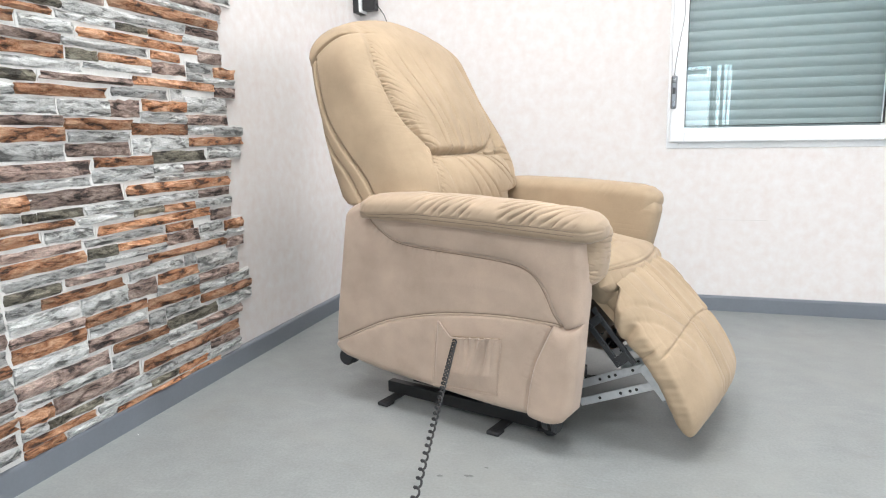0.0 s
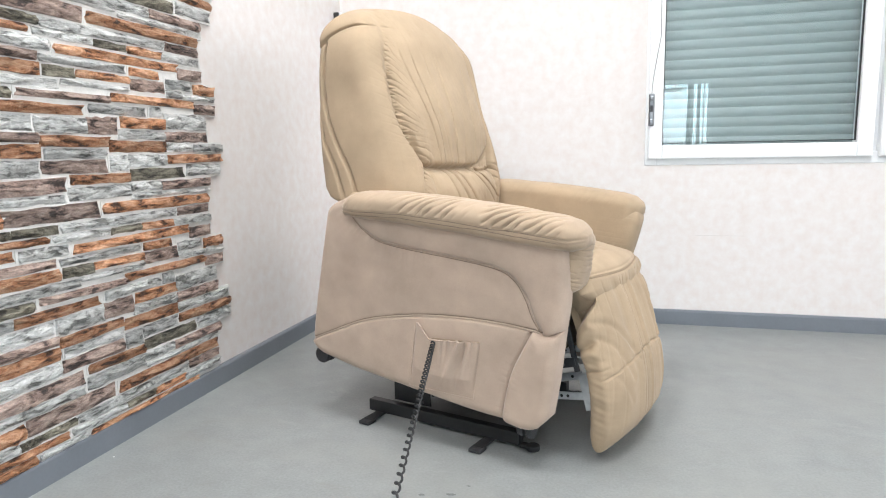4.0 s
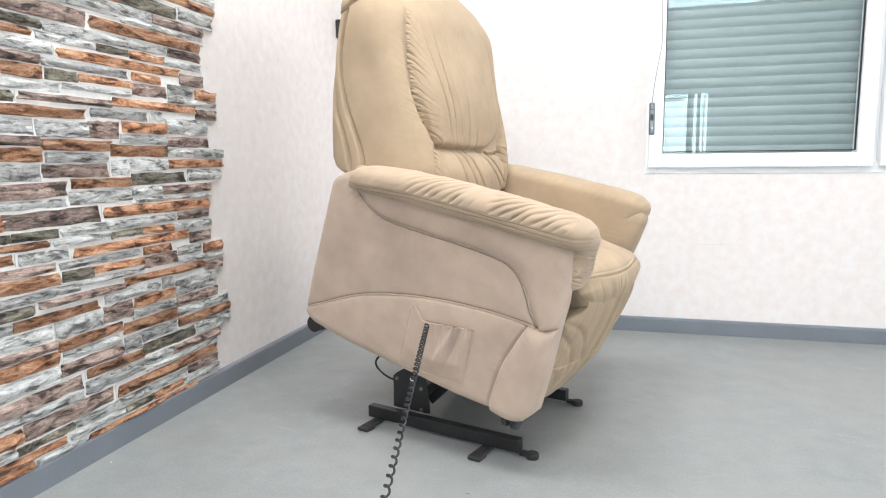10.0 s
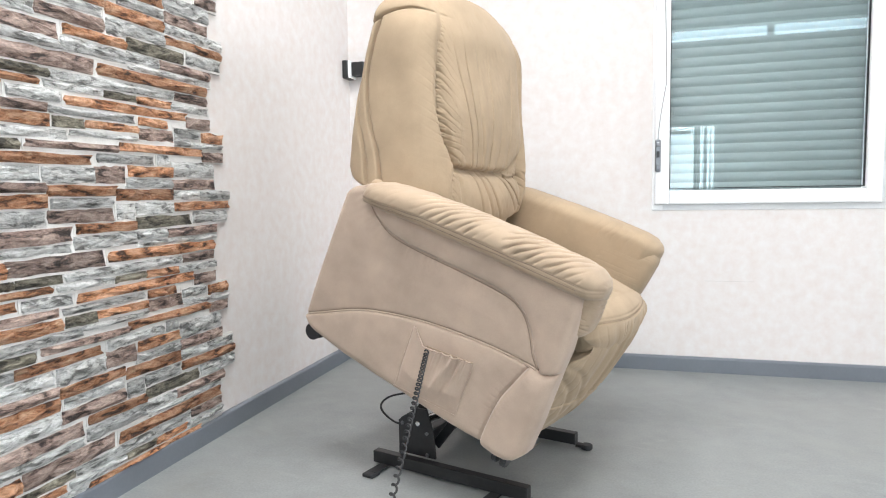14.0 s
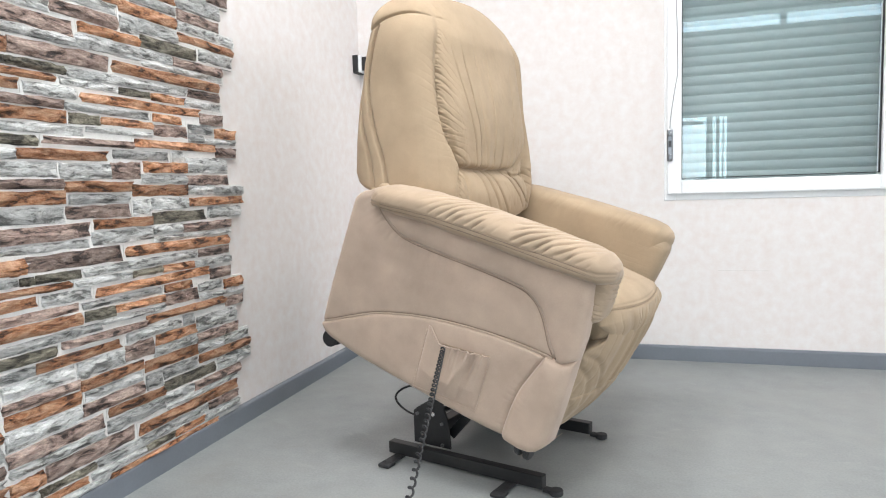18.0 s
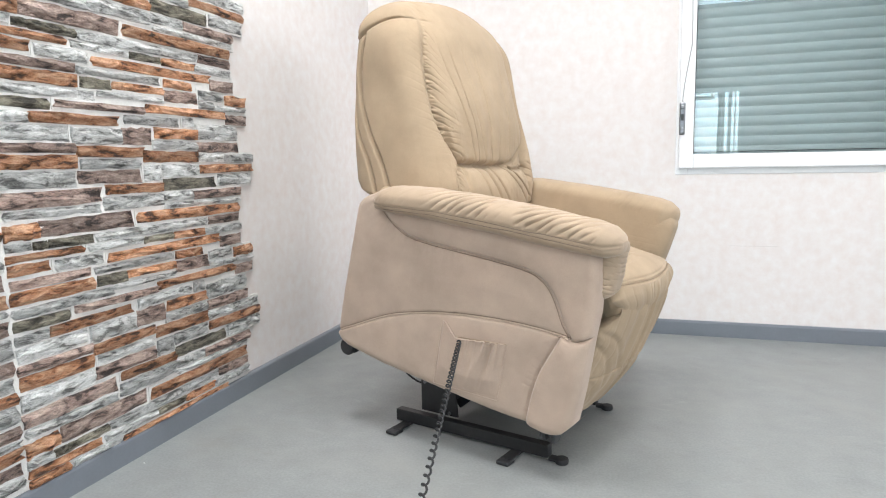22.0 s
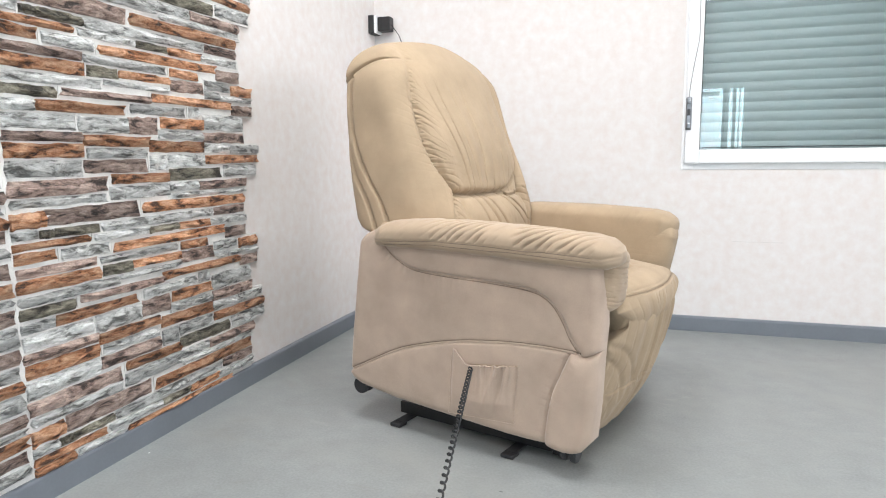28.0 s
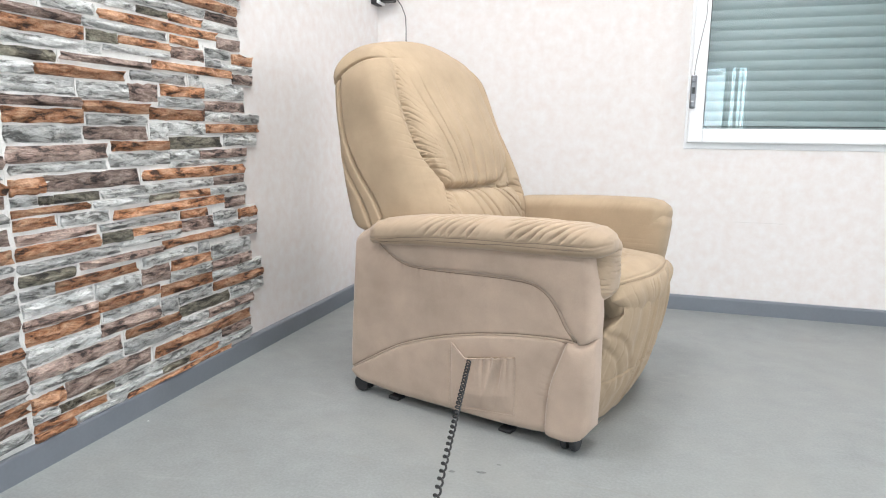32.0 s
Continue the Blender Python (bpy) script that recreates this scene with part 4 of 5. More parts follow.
    P[..., 2] += out * 0.12
    # side face: seams and the cap line
    sf = np.clip((np.abs(uy) - 0.9) / 0.08, 0, 1)[None, :] * one
    sgn = np.sign(uy)[None, :]
    X = P[..., 0]
    for pts, w in (([(-0.462, 0.93), (-0.462, 0.831), (-0.448, 0.748), (-0.421, 0.665), (-0.366, 0.584), (-0.325, 0.50)], 0.008), ([(-0.436, 0.93), (-0.430, 0.815), (-0.407, 0.732), (-0.363, 0.651), (-0.310, 0.579), (-0.27, 0.50)], 0.009)):
        d, al, _ = near_line(X, Z, smooth_line(pts, 50))
        P[..., 1] -= sgn * sf * 1.9 * w * np.exp(-(d / 0.0048) ** 2)
    capline = smooth_line([(-0.490, 0.905), (-0.455, 0.920), (-0.420, 0.955), (-0.36, 0.985), (-0.26, 0.995)], 40)
    d, al, _ = near_line(X, Z, capline)
    P[..., 1] -= sgn * (np.abs(uy)[None, :] ** 2) * 0.008 * np.exp(-(d / 0.0035) ** 2)
    over = Z > np.interp(X, capline[:, 0], capline[:, 1])
    P[..., 1] += sgn * (np.abs(uy)[None, :] ** 2) * over * 0.011 * (1 - np.exp(-d / 0.012))
    P[..., 1] += sgn * sf * (0.0012 * wobble(Z * 16 + X * 9, 1) + 0.003)
    return sheet("backrest", P, SUEDE, body, wrap=True, caps=True, label="high padded back with gathered folds and a centre tuft")


BACK_HINGE = (-0.33, 0.50)
back = backrest()
back.data.transform(Matrix.Translation((-BACK_HINGE[0], 0, -BACK_HINGE[1])))

# pocket on the near side
def pocket():
    nu, nv = 70, 60
    u, v = np.meshgrid(np.linspace(0, 1, nu), np.linspace(0, 1, nv))
    x = -0.004 + 0.199 * u
    top = np.interp(u, [0, 0.05, 0.27, 0.32, 1], [0.215, 0.220, 0.188, 0.190, 0.216])
    bot = 0.040 + 0.024 * u
    z = bot + (top - bot) * v
    puff = 0.017 * np.sin(math.pi * np.clip(u, 0, 1)) ** 0.6 * np.clip(v * 3, 0, 1)
    folds = 0.0095 * crease(2 * math.pi * (u * 9) + 1.7 * wobble(u * 20, 3), 0.5) * v ** 2.5 * np.clip((u - 0.3) * 6, 0, 1) * np.clip((1 - u) * 12, 0, 1)
    folds += 0.0080 * np.exp(-((u - 0.62 - 0.25 * (v - 0.5)) / 0.05) ** 2) * np.clip(v * 2, 0, 1) - 0.0080 * np.exp(-((u - 0.74 - 0.15 * (v - 0.5)) / 0.04) ** 2) * np.clip(v * 2, 0, 1)
    y = -(0.3485 + puff + folds)
    edge = np.minimum(np.minimum(u, 1 - u) * 0.199, v * 0.14)
    y = y + 0.005 * np.exp(-edge / 0.003)
    P = np.stack([x, y, z], -1)
    Q = np.concatenate([P, np.stack([x[-1], y[-1] + 0.003, z[-1] - 0.001], -1)[None], np.stack([x[-1], y[-1] + 0.003, z[-1] - 0.03], -1)[None]], 0)
    sheet("pocket", Q, SUEDE_LIT, body, label="gathered suede side pocket for the hand control")
    # Thin darker tube drawn as the shade in the pocket's opening, not a seam.
    dark = [(x[-1, i], -0.352, z[-1, i] + 0.003) for i in range(20, nu, 2)]
    tube("mouth_shade_line", dark, 0.0011, THREAD, body, 6)
    for pts in ([(x[k, 0], -0.3515, z[k, 0]) for k in range(0, nv, 3)], [(x[0, k], -0.3515, z[0, k]) for k in range(0, nu, 3)], [(x[k, -1], -0.3515, z[k, -1]) for k in range(0, nv, 3)]):
        tube("stitch_line", pts, 0.0008, SUEDE_LIT, body, 6)
    rim = [(x[-1, i], y[-1, i] + 0.001, z[-1, i] + 0.001) for i in range(0, nu, 2)]
    tube("pocket_hem", smooth_line(rim, 60), 0.0026, SUEDE_LIT, body, 6)


pocket()

# castors
def castor(x, s):
    bm = bmesh.new()
    y = s * 0.318
    axis = Vector((0, 1, 0)) if x < 0 else Vector((1, 0, 0))
    c = Vector((x, y, 0.0258))
    for d in (-0.0125, 0.0125):
        rod(bm, c + axis * (d - 0.0085), c + axis * (d + 0.0085), 0.025, 28, bevel=0.004)
        for e in (-0.003, 0.003):
            rod(bm, c + axis * (d + e - 0.001), c + axis * (d + e + 0.001), 0.0258, 28)
    rod(bm, c - axis * 0.006, c + axis * 0.006, 0.013, 12)
    rod(bm, c + Vector((0, 0, 0.018)), c + Vector((0, 0, 0.06)), 0.009, 12)
    part("castor", bm, RUBBER if x < 0 else DARKPLASTIC, body, "twin-wheel black plastic castor", smooth=False)


for cx in (-0.335, 0.340):
    for s in (-1, 1):
        castor(cx if s < 0 else cx - (0.03 if cx < 0 else 0.07), s)

# ---- lift base ----
for s in (-1, 1):
    y, back_by = (-0.240, 0.0) if s < 0 else (0.182, 0.034)
    boxed("base_rail", -0.254 - back_by, 0.252 - back_by, y - 0.014, y + 0.014, 0.010, 0.046, BLACK, recliner, 0.003, "black steel base rail")
    for x in (-0.212 - back_by, 0.160 - back_by):
        bm = box(bmesh.new(), x - 0.016, x + 0.016, min(y, y + s * 0.075), max(y, y + s * 0.075), 0.006, 0.012, 0.002)
        box(bm, x - 0.019, x + 0.019, min(y + s * 0.058, y + s * 0.096), max(y + s * 0.058, y + s * 0.096), 0.0, 0.011, 0.004)
        part("base_foot", bm, RUBBER, recliner, "black foot pad under the rail")
    bm = box(bmesh.new(), 0.252 - back_by, 0.292 - back_by, y - 0.012, y + 0.012, 0.004, 0.013, 0.002)
    rod(bm, (0.286 - back_by, y, 0.0), (0.286 - back_by, y, 0.016), 0.018, 24, bevel=0.004)
    part("base_foot", bm, RUBBER, recliner, "black foot pad under the rail")
    py = y * 0.88
    prof = [(-0.185, 0.044), (-0.185, 0.140), (-0.172, 0.152), (-0.118, 0.186), (-0.085, 0.186), (-0.062, 0.120), (-0.056, 0.044)]
    V = [(px, py + d, pz) for d in (-0.003, 0.003) for px, pz in prof]
    n = len(prof)
    F = [tuple(range(n))[::-1], tuple(range(n, 2 * n))] + [(k, (k + 1) % n, n + (k + 1) % n, n + k) for k in range(n)]
    link_mesh("upright_plate", V, F, BLACK, recliner, "black steel upright plate", smooth=False)
    boxed("plate_flange", -0.187, -0.1805, min(py, py + s * -0.035), max(py, py + s * -0.035), 0.046, 0.138, BLACK, recliner, 0.002)
    for bx, bz in ((-0.170, 0.134), (-0.083, 0.116), (-0.083, 0.052)):
        part("bolt", rod(bmesh.new(), (bx, py - 0.008, bz), (bx, py + 0.008, bz), 0.0056, 6), GREYMETAL, recliner, "grey hexagon bolt")
    part("pivot_boss", rod(bmesh.new(), (-0.112, py - 0.011, 0.142), (-0.112, py + 0.011, 0.142), 0.0075, 20, bevel=0.002), CHROME, recliner, "bright steel pivot")
boxed("cross_tube", -0.165, -0.125, -0.20, 0.20, 0.05, 0.09, BLACK, recliner, 0.003)
part("motor", rod(bmesh.new(), (-0.13, -0.02, 0.12), (-0.05, -0.02, 0.16), 0.03, 24, bevel=0.004), BLACK, recliner, "black lift motor")
part("piston", rod(bmesh.new(), (-0.118, -0.175, 0.140), (-0.045, -0.175, 0.172), 0.013, 20), CHROME, recliner, "shiny chrome piston rod")
loop = smooth_line([(-0.15, -0.20, 0.125), (-0.20, -0.205, 0.125), (-0.245, -0.205, 0.145), (-0.262, -0.20, 0.168), (-0.245, -0.185, 0.190), (-0.20, -0.17, 0.205), (-0.15, -0.10, 0.20), (-0.10, -0.02, 0.17)], 60)
tube("power_cable", loop, 0.0032, RUBBER, recliner, 8, "black power cable in a loose loop")
arms = []
for s in (-1, 1):
    for k in (0, 1):
        bm = box(bmesh.new(), 0.0, 0.30, s * 0.165 - 0.005, s * 0.165 + 0.005, -0.014, 0.014, 0.003)
        arms.append((part("lift_arm", bm, BLACK, recliner, "flat black steel lift arm"), k))


# ---- coiled cord of the hand control ----
def coil():
    n, V = 1500, []
    s = np.linspace(0, 1, n)
    length = 1.15
    dist = s * length
    turns = 2 * math.pi * (52 * s - 9 * s ** 2)
    r = 0.0050 + 0.0004 * np.sin(dist * 9)
    pts = np.stack([r * np.cos(turns), r * np.sin(turns), -dist], 1)
    return tube("coiled_cord", pts, 0.0021, RUBBER, recliner, 6, "black coiled cord of the hand control")


cord = coil()


# ---- stone cladding on the west wall ----
def slate(name, dark, mid, light):
    """Split slate: streaks along the bedding, shade coloured into recesses and light onto ridges; each stone a little
    different.
    """
    m = bpy.data.materials.new(name)
    m.use_nodes = True
    nt, L = m.node_tree, m.node_tree.links.new
    bsdf = nt.nodes["Principled BSDF"]
    bsdf.inputs["Roughness"].default_value, bsdf.inputs["Specular IOR Level"].default_value = 0.55, 0.45
    geo, info = nt.nodes.new("ShaderNodeNewGeometry"), nt.nodes.new("ShaderNodeObjectInfo")
    mp = nt.nodes.new("ShaderNodeMapping")
    mp.inputs["Scale"].default_value = (1, 0.85, 3.0)
    off = nt.nodes.new("ShaderNodeVectorMath")
    off.operation = "MULTIPLY"
    cx = nt.nodes.new("ShaderNodeCombineXYZ")
    for k in range(3):
        L(info.outputs["Random"], cx.inputs[k])
    off.inputs[1].default_value = (3, 1.0, 2)
    L(cx.outputs[0], off.inputs[0])
    add = nt.nodes.new("ShaderNodeVectorMath")
    L(geo.outputs["Position"], add.inputs[0]), L(off.outputs[0], add.inputs[1])
    L(add.outputs[0], mp.inputs[0])
    n1, n2 = nt.nodes.new("ShaderNodeTexNoise"), nt.nodes.new("ShaderNodeTexNoise")
    n1.inputs["Scale"].default_value, n1.inputs["Detail"].default_value, n1.inputs["Roughness"].default_value, n1.inputs["Distortion"].default_value = 19, 7, 0.66, 0.5
    n2.inputs["Scale"].default_value, n2.inputs["Detail"].default_value, n2.inputs["Roughness"].default_value = 85, 5, 0.75
    L(mp.outputs[0], n1.inputs[0]), L(mp.outputs[0], n2.inputs[0])
    ramp = nt.nodes.new("ShaderNodeValToRGB")
    cr = ramp.color_ramp
    cr.elements[0].position, cr.elements[0].color = 0.395, (*dark, 1)
    cr.elements[1].position, cr.elements[1].color = 0.60, (*light, 1)
    e = cr.elements.new(0.465)
    e.color = (*mid, 1)
    # The bump's own noise picks the tone, so hollows are coloured as if shaded.
    L(n1.outputs[0], ramp.inputs[0])
    hs, mr = nt.nodes.new("ShaderNodeHueSaturation"), nt.nodes.new("ShaderNodeMapRange")
    mr.inputs[3].default_value, mr.inputs[4].default_value = 0.73, 1.38
    L(info.outputs["Random"], mr.inputs[0]), L(mr.outputs[0], hs.inputs["Value"])
    mix = nt.nodes.new("ShaderNodeMix")
    mix.data_type, mix.blend_type = "RGBA", "OVERLAY"
    mix.inputs[0].default_value = 0.85
    L(ramp.outputs[0], mix.inputs[6]), L(n2.outputs[0], mix.inputs[7])
    L(mix.outputs[2], hs.inputs["Color"]), L(hs.outputs[0], bsdf.inputs["Base Color"])
    b1, b2 = nt.nodes.new("ShaderNodeBump"), nt.nodes.new("ShaderNodeBump")
    b1.inputs["Strength"].default_value, b1.inputs["Distance"].default_value = 1.0, 0.03
    b2.inputs["Strength"].default_value, b2.inputs["Distance"].default_value = 0.9, 0.005
    L(n1.outputs[0], b1.inputs["Height"]), L(n2.outputs[0], b2.inputs["Height"])
    L(b1.outputs[0], b2.inputs["Normal"]), L(b2.outputs[0], bsdf.inputs["Normal"])
    return m


STONES = {
    "O": slate("rust_slate", (0.075, 0.036, 0.022), (0.45, 0.192, 0.088), (0.68, 0.41, 0.26)),
    "B": slate("mauve_brown_slate", (0.050, 0.036, 0.032), (0.29, 0.200, 0.168), (0.54, 0.42, 0.365)),
    "G": slate("pale_grey_slate", (0.18, 0.18, 0.173), (0.52, 0.525, 0.515), (0.77, 0.775, 0.765)),
    "D": slate("dark_olive_slate", (0.035, 0.031, 0.024), (0.165, 0.148, 0.112), (0.35, 0.325, 0.255)),
}
clad = tagged(new("stone_cladding"), "split-face slate cladding in rust, brown and grey with pale joints", "wall cladding", kind="structure")


def stone_mesh(k):
    """A unit stone: 1 long (y), 1 high (z), front at x = 1, with a rough face."""
    rng = random.Random(k)
    nx, nz = 6, 2
    V, F = [], []
    def ring(x, inset, jit):
        pts = []
        for i in range(nx + 1):
            pts.append((i / nx, 0))
        for j in range(1, nz + 1):
            pts.append((1, j / nz))
        for i in range(nx - 1, -1, -1):
            pts.append((i / nx, 1))
        for j in range(nz - 1, 0, -1):
            pts.append((0, j / nz))
        out = []
        for a, b in pts:
            a2 = 0.5 + (a - 0.5) * (1 - inset * 0.35) + rng.uniform(-1, 1) * jit * 0.35
            b2 = 0.5 + (b - 0.5) * (1 - inset * 2.0) + rng.uniform(-1, 1) * jit
            out.append((x + (rng.uniform(-0.25, 0.1) if x > 0.5 else 0), a2 - 0.5, b2 - 0.5))
        return out
    r0, r1 = ring(0.0, 0.0, 0.05), ring(0.72, 0.05, 0.07)
    n = len(r0)
    V += r0 + r1
    F += [(i, (i + 1) % n, n + (i + 1) % n, n + i) for i in range(n)]
    mid = len(V)
    for i in range(1, nx):
        V.append((0.85 + rng.uniform(-0.25, 0.3), i / nx - 0.5, rng.uniform(-0.18, 0.18)))
    low = lambda i: n + i
    high = lambda i: n + (nx + nz + (nx - i))
    left, right = n + n - 1, n + nx + 1
    for i in range(nx):
        a = mid + i - 1 if i > 0 else left
        b = mid + i if i < nx - 1 else right
        F.append((low(i), low(i + 1), b, a))
        F.append((a, b, high(i + 1), high(i)))
    me = bpy.data.meshes.new("stone")
    me.from_pydata(V, [], F)
    me.update()
    return me


SHAPES = {c: [stone_mesh(11 * i + ord(c)) for i in range(7)] for c in "OBGD"}
for c, meshes in SHAPES.items():
    for me in meshes:
        me.materials.append(STONES[c])
# one moulded panel, band by band: colour, span along the wall in cm, middle height and thickness in mm
PANEL = [
    "O 117-163 653 30, B 164-193 655 46, O 193-202 650 37",
    "B 117-133 623 22, G 133-178 618 28, D 178-191 616 22, D 191-195 616 20, G 195-202 620 22",
    "G 116-135 586 24, O 135-149 590 22, D 149-161 593 18, G 161-180 592 22, O 181-202 594 19",
    "B 116-128 541 34, O 128-174 562 27, G 175-190 562 36, O 191-202 569 27",
    "O 110-121 505 34, G 122-134 514 34, O 137-149 529 22, G 150-179 533 22, B 179-202 537 28",
    "G 110-127 475 18, G 127-134 479 26, B 134-149 500 32, O 149-168 505 18, D 168-178 502 34, O 179-202 504 33",
    "B 110-121 444 27, O 121-157 457 27, G 149-173 482 20, G 173-202 472 28",
    "G 115-136 397 46, G 137-142 424 30, G 143-165 422 26, B 157-186 448 22, D 187-202 441 30",
    "O 136-154 388 30, B 115-136 353 32, B 155-166 378 44, O 167-193 415 30, G 193-202 409 27",
    "G 108-123 318 28, G 123-136 322 22, G 136-155 356 26, G 166-182 375 42, G 182-202 376 40",
    "O 108-136 286 24, O 136-159 323 33, O 159-181 335 26, B 181-202 343 26",
    "G 109-127 251 32, D 128-152 242 33, G 136-152 285 34, G 152-159 275 44, G 160-180 304 24, O 181-202 310 36",
    "B 115-139 208 28, G 139-152 209 26, O 152-173 238 26, B 160-181 271 34, G 181-202 270 40",
    "G 115-152 183 15, G 152-174 202 36, G 174-202 190 22, B 174-202 226 34",
]
RISE, REPEAT, JOINT = 0.497, 0.947, 0.0026
layout = []
for band in PANEL:
    for item in band.split(", "):
        c, span, mid, thick = item.split()
        ya, yb = (int(v) / 100 for v in span.split("-"))
        layout.append((c, ya, yb, int(mid) / 1000, int(thick) / 2000))


def grown(i, way):
    """Half height of a stone, grown or cut back so that its joint to the next stone above (way 1) or below (-1) is even."""
    c, ya, yb, zc, h = layout[i]
    room = [way * (z + turn * RISE - zc) - g - h for k, (_, a, b, z, g) in enumerate(layout) for turn in (-1, 0, 1)
            if min(b, yb) - max(a, ya) > 0.012 and way * (z + turn * RISE - zc) > 0.006]
    return h + min(0.017, max(-0.008, (min(room) - JOINT) / 2))


closed = [(c, ya, yb, zc - grown(i, -1), zc + grown(i, 1)) for i, (c, ya, yb, zc, h) in enumerate(layout)]
rng = random.Random(5)
LOWZ, TOPZ = SKIRT - 0.002, 2.46
rest, bed = bmesh.new(), bmesh.new()
box(bed, 0.0, 0.0088, -3.9, -1.165, 0.0, TOPZ)
for column in range(3):
    for level in range(-1, 5):
        for c, ya, yb, lo, hi in closed:
            if ya < 1.18:
                ya = ya + rng.uniform(-0.006, 0.004) if column == 0 else 1.080
            ya, yb = ya + column * REPEAT, yb + column * REPEAT
            lo, hi = max(lo + level * RISE, LOWZ), min(hi + level * RISE, TOPZ)
            if hi < lo + 0.006:
                continue
            box(bed, 0.0, rng.uniform(0.0092, 0.0110), -yb - 0.004, -ya + 0.004, max(lo - 0.005, 0.0), hi + 0.005)
            depth = rng.uniform(0.0165, 0.0235) + (0.002 if c == "O" else 0)
            m = Matrix.Translation((0.002, -(ya + yb) / 2, (lo + hi) / 2)) @ pose(0, 0, 0, rng.uniform(-0.5, 0.5), 0, 0) @ Matrix.Diagonal((depth, yb - ya - JOINT, hi - lo, 1))
            me = rng.choice(SHAPES[c])
            if column == 0 and lo < 1.35:
                ob = new("stone", me)
                ob.parent, ob.matrix_basis = clad, m
                continue
            n0 = len(rest.verts)
            rest.from_mesh(me)
            rest.verts.ensure_lookup_table()
            for v in rest.verts[n0:]:
                v.co = m @ v.co
            rest.faces.ensure_lookup_table()
            for f in rest.faces[-len(me.polygons):]:
                f.material_index = "OBGD".index(c)
me = bpy.data.meshes.new("stone_courses")
rest.to_mesh(me)
rest.free()
for c in "OBGD":
    me.materials.append(STONES[c])
ob = new("stone_courses", me)
ob.parent = clad
tagged(ob, "further courses of split-face slate", kind="stuff")
part("mortar_bed", bed, MORTAR, clad, "pale mortar bed behind the stones")


# ---- what moves ----
BODY = [(0.0, -0.015, 0.076, 4.72), (1.0, -0.020, 0.086, 5.5), (2.0, -0.024, 0.097, 6.2), (3.0, -0.028, 0.108, 7.0), (3.5, -0.031, 0.115, 7.45), (4.5, -0.036, 0.125, 8.3), (5.5, -0.041, 0.136, 9.1),
        (6.0, -0.044, 0.142, 9.54), (7.0, -0.049, 0.154, 10.5), (8.0, -0.054, 0.165, 11.5), (9.0, -0.061, 0.178, 12.76), (10.0, -0.070, 0.194, 14.3), (11.0, -0.079, 0.209, 16.05), (12.0, -0.088, 0.224, 17.87),
        (13.0, -0.098, 0.241, 19.9), (14.0, -0.107, 0.257, 22.2), (14.5, -0.112, 0.265, 23.7), (15.2, -0.116, 0.272, 25.2), (15.8, -0.116, 0.272, 25.2), (16.5, -0.111, 0.264, 23.5), (17.0, -0.104, 0.252, 21.5),
        (18.0, -0.091, 0.231, 18.7), (19.0, -0.078, 0.211, 16.36), (20.0, -0.067, 0.192, 14.15), (21.0, -0.056, 0.173, 12.3), (22.0, -0.047, 0.155, 10.8), (23.0, -0.039, 0.137, 9.33), (24.0, -0.032, 0.120, 8.0),
        (25.0, -0.025, 0.103, 6.8), (25.5, -0.022, 0.095, 6.25), (26.5, -0.015, 0.079, 5.2), (27.5, -0.010, 0.063, 4.2), (28.0, -0.008, 0.056, 3.75), (29.0, -0.004, 0.040, 2.85), (30.0, -0.001, 0.025, 1.95),
        (31.0, 0.001, 0.010, 1.1), (31.6, 0.0, 0.002, 0.3), (32.0, 0.0, 0.0, 0.0)]
FOLD = [(0.0, 45.5), (0.5, 42.91), (1.0, 39.36), (2.0, 33.7), (3.0, 27.8), (3.5, 24.97), (4.5, 18.94), (5.5, 12.45), (6.0, 9.62), (6.5, 6.31), (7.0, 3.0), (7.5, -2.05), (8.0, -8.53), (8.6, -13.57), (9.2, -15.0), (32.0, -15.0)]
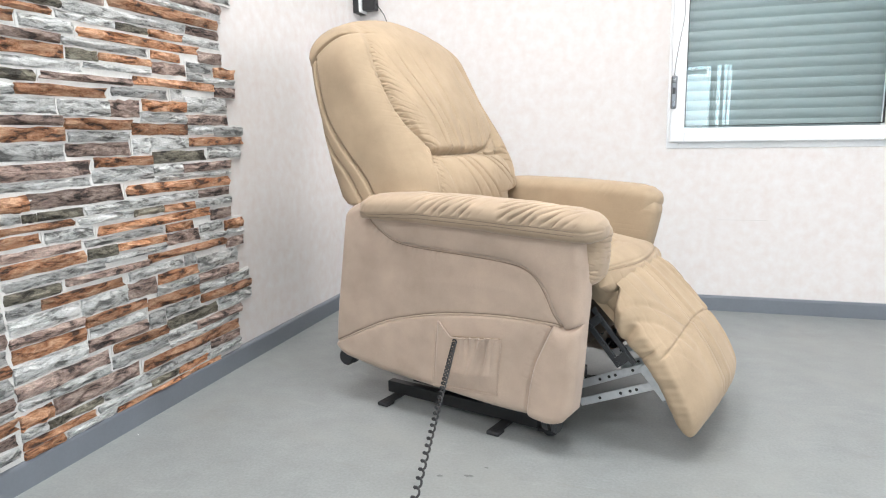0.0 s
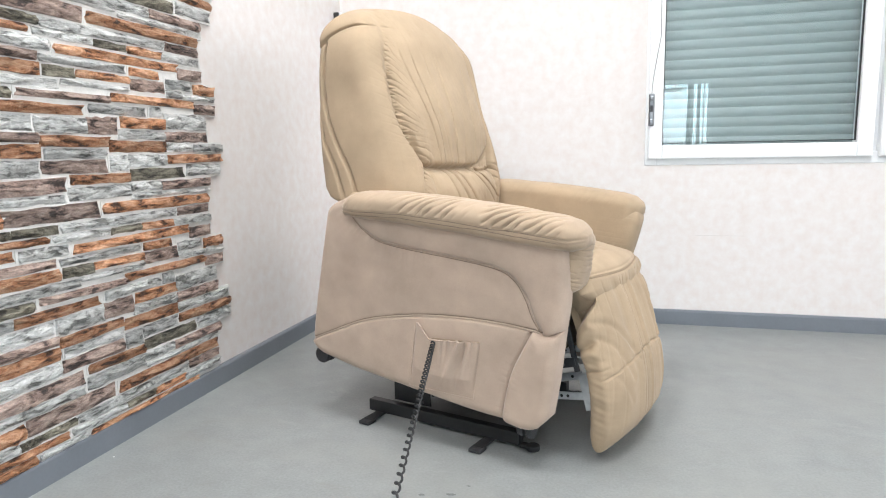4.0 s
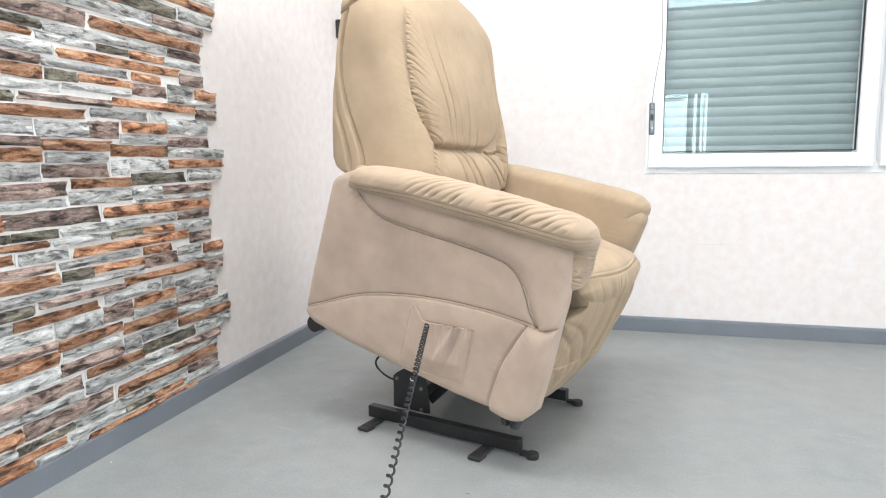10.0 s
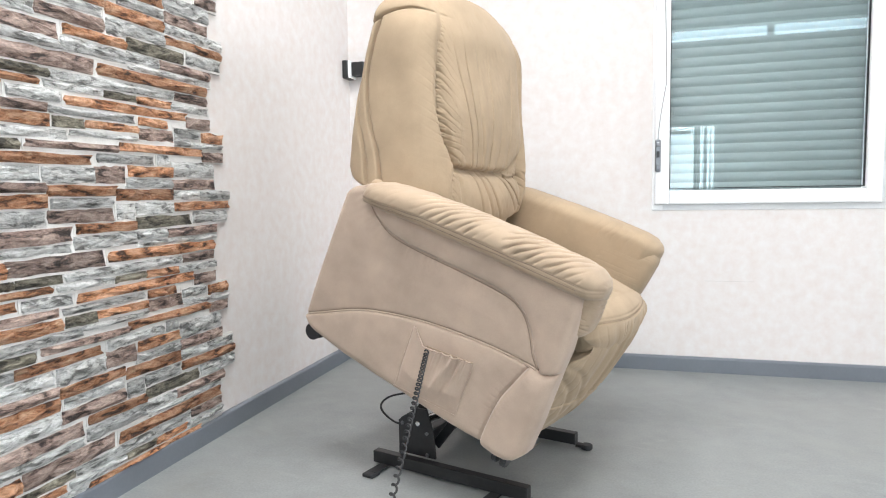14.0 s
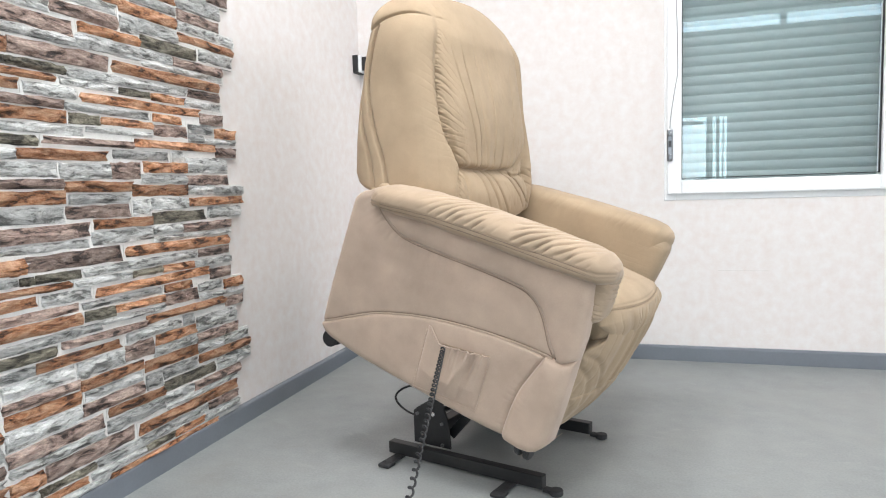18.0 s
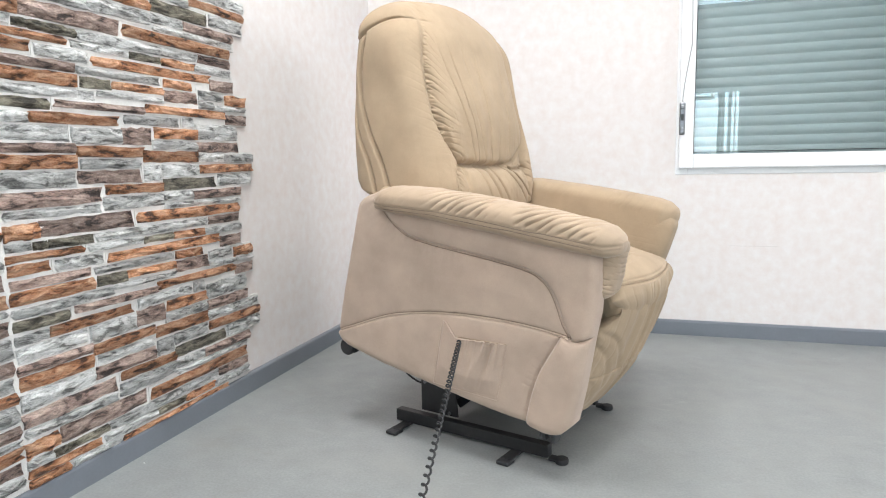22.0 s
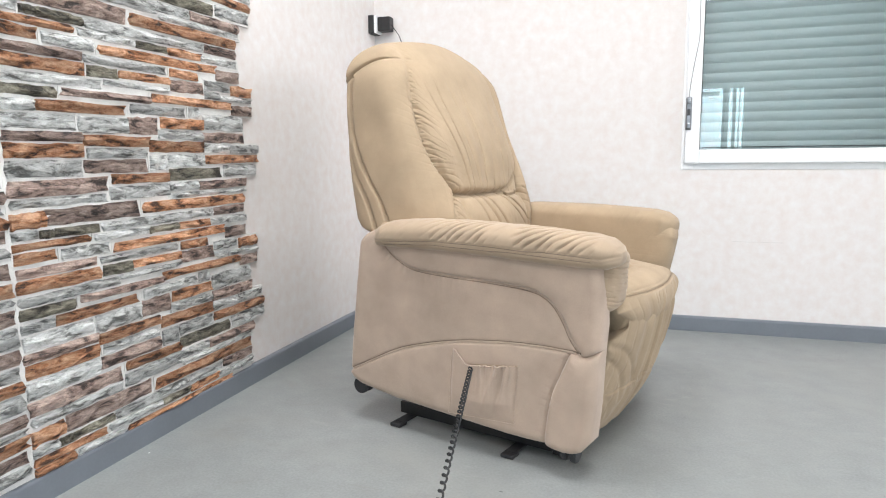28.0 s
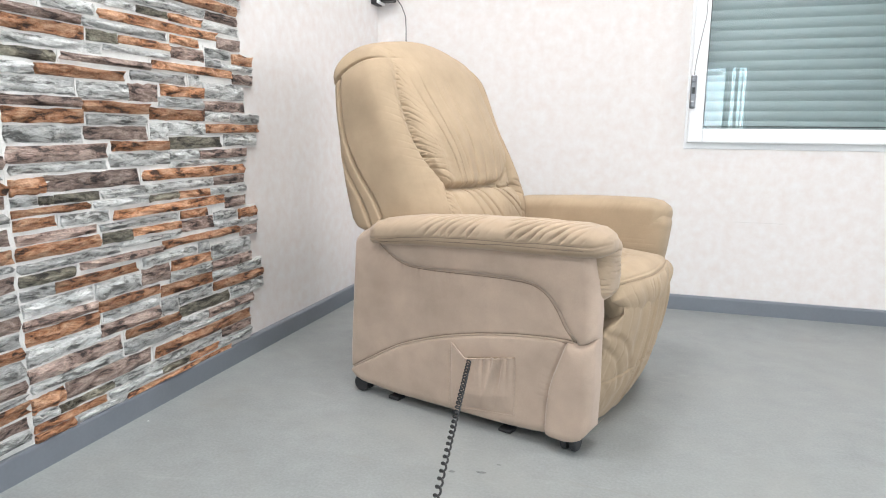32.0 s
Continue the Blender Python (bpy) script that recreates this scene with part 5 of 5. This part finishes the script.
RECLINE = [(0.0, 11.8), (0.5, 9.0), (1.0, 5.6), (1.5, 2.8), (2.0, 0.2), (2.3, 0.0), (31.2, 0.0), (32.0, 1.3)]

CORD_END = (1.18, -2.97, 0.20)


def between(rows, t):
    return [float(np.interp(t, [r[0] for r in rows], [r[k] for r in rows])) for k in range(1, len(rows[0]))]


def motions():
    bp = lambda t: pose(*(lambda q: (q[0], 0, q[1], 0, q[2], 0))(between(BODY, t)))
    walk(body, [(t, bp(t)) for t, *_ in BODY])
    def fp(t):
        a = between(FOLD, t)[0]
        return pose(FOOT_HINGE[0], 0, FOOT_HINGE[1], 0, -a, 0) @ Matrix.Translation((0, 0, -0.026 * min(1, max(0, (a - 3) / 42))))

    walk(foot, [(t, fp(t)) for t, _ in FOLD])
    walk(back, [(t, pose(BACK_HINGE[0], 0, BACK_HINGE[1], 0, -a, 0)) for t, a in RECLINE])
    for b in brackets:
        walk(b, [(t, fp(t)) for t, _ in FOLD])
    for link, k, y in links:
        rows = []
        for t, _ in FOLD:
            e = fp(t) @ Vector(((-0.038, -0.014)[k], 0, (-0.211, -0.271)[k]))
            f = min(1, max(0, between(FOLD, t)[0] / 37))
            a = Vector((0.25, 0, (0.15, 0.13)[k] * (1 - f) + (0.02, -0.03)[k] * f))
            d = e - a
            rows.append((t, Matrix.Translation((e.x, 0, e.z)) @ pose(0, 0, 0, 0, -math.degrees(math.atan2(d.z, d.x)), 0)))
        walk(link, rows)
    for arm, k in arms:
        rows = []
        for t, *_ in BODY:
            a = Vector(((-0.085, -0.15)[k], 0, (0.065, 0.15)[k]))
            e = bp(t) @ Vector(((0.18, 0.10)[k], 0, (0.14, 0.20)[k]))
            d = e - a
            rows.append((t, Matrix.Translation(a) @ pose(0, 0, 0, 0, -math.degrees(math.atan2(d.z, d.x)), 0)))
        walk(arm, rows)
    rows = []
    inv = CHAIR.inverted()
    for t, *_ in BODY:
        top = bp(t) @ Vector((0.064, -0.362, 0.185))
        end = inv @ Vector(CORD_END)
        q = (top - end).to_track_quat("Z", "Y").to_matrix().to_4x4()
        rows.append((t, Matrix.Translation(top) @ q))
    walk(cord, rows)


motions()
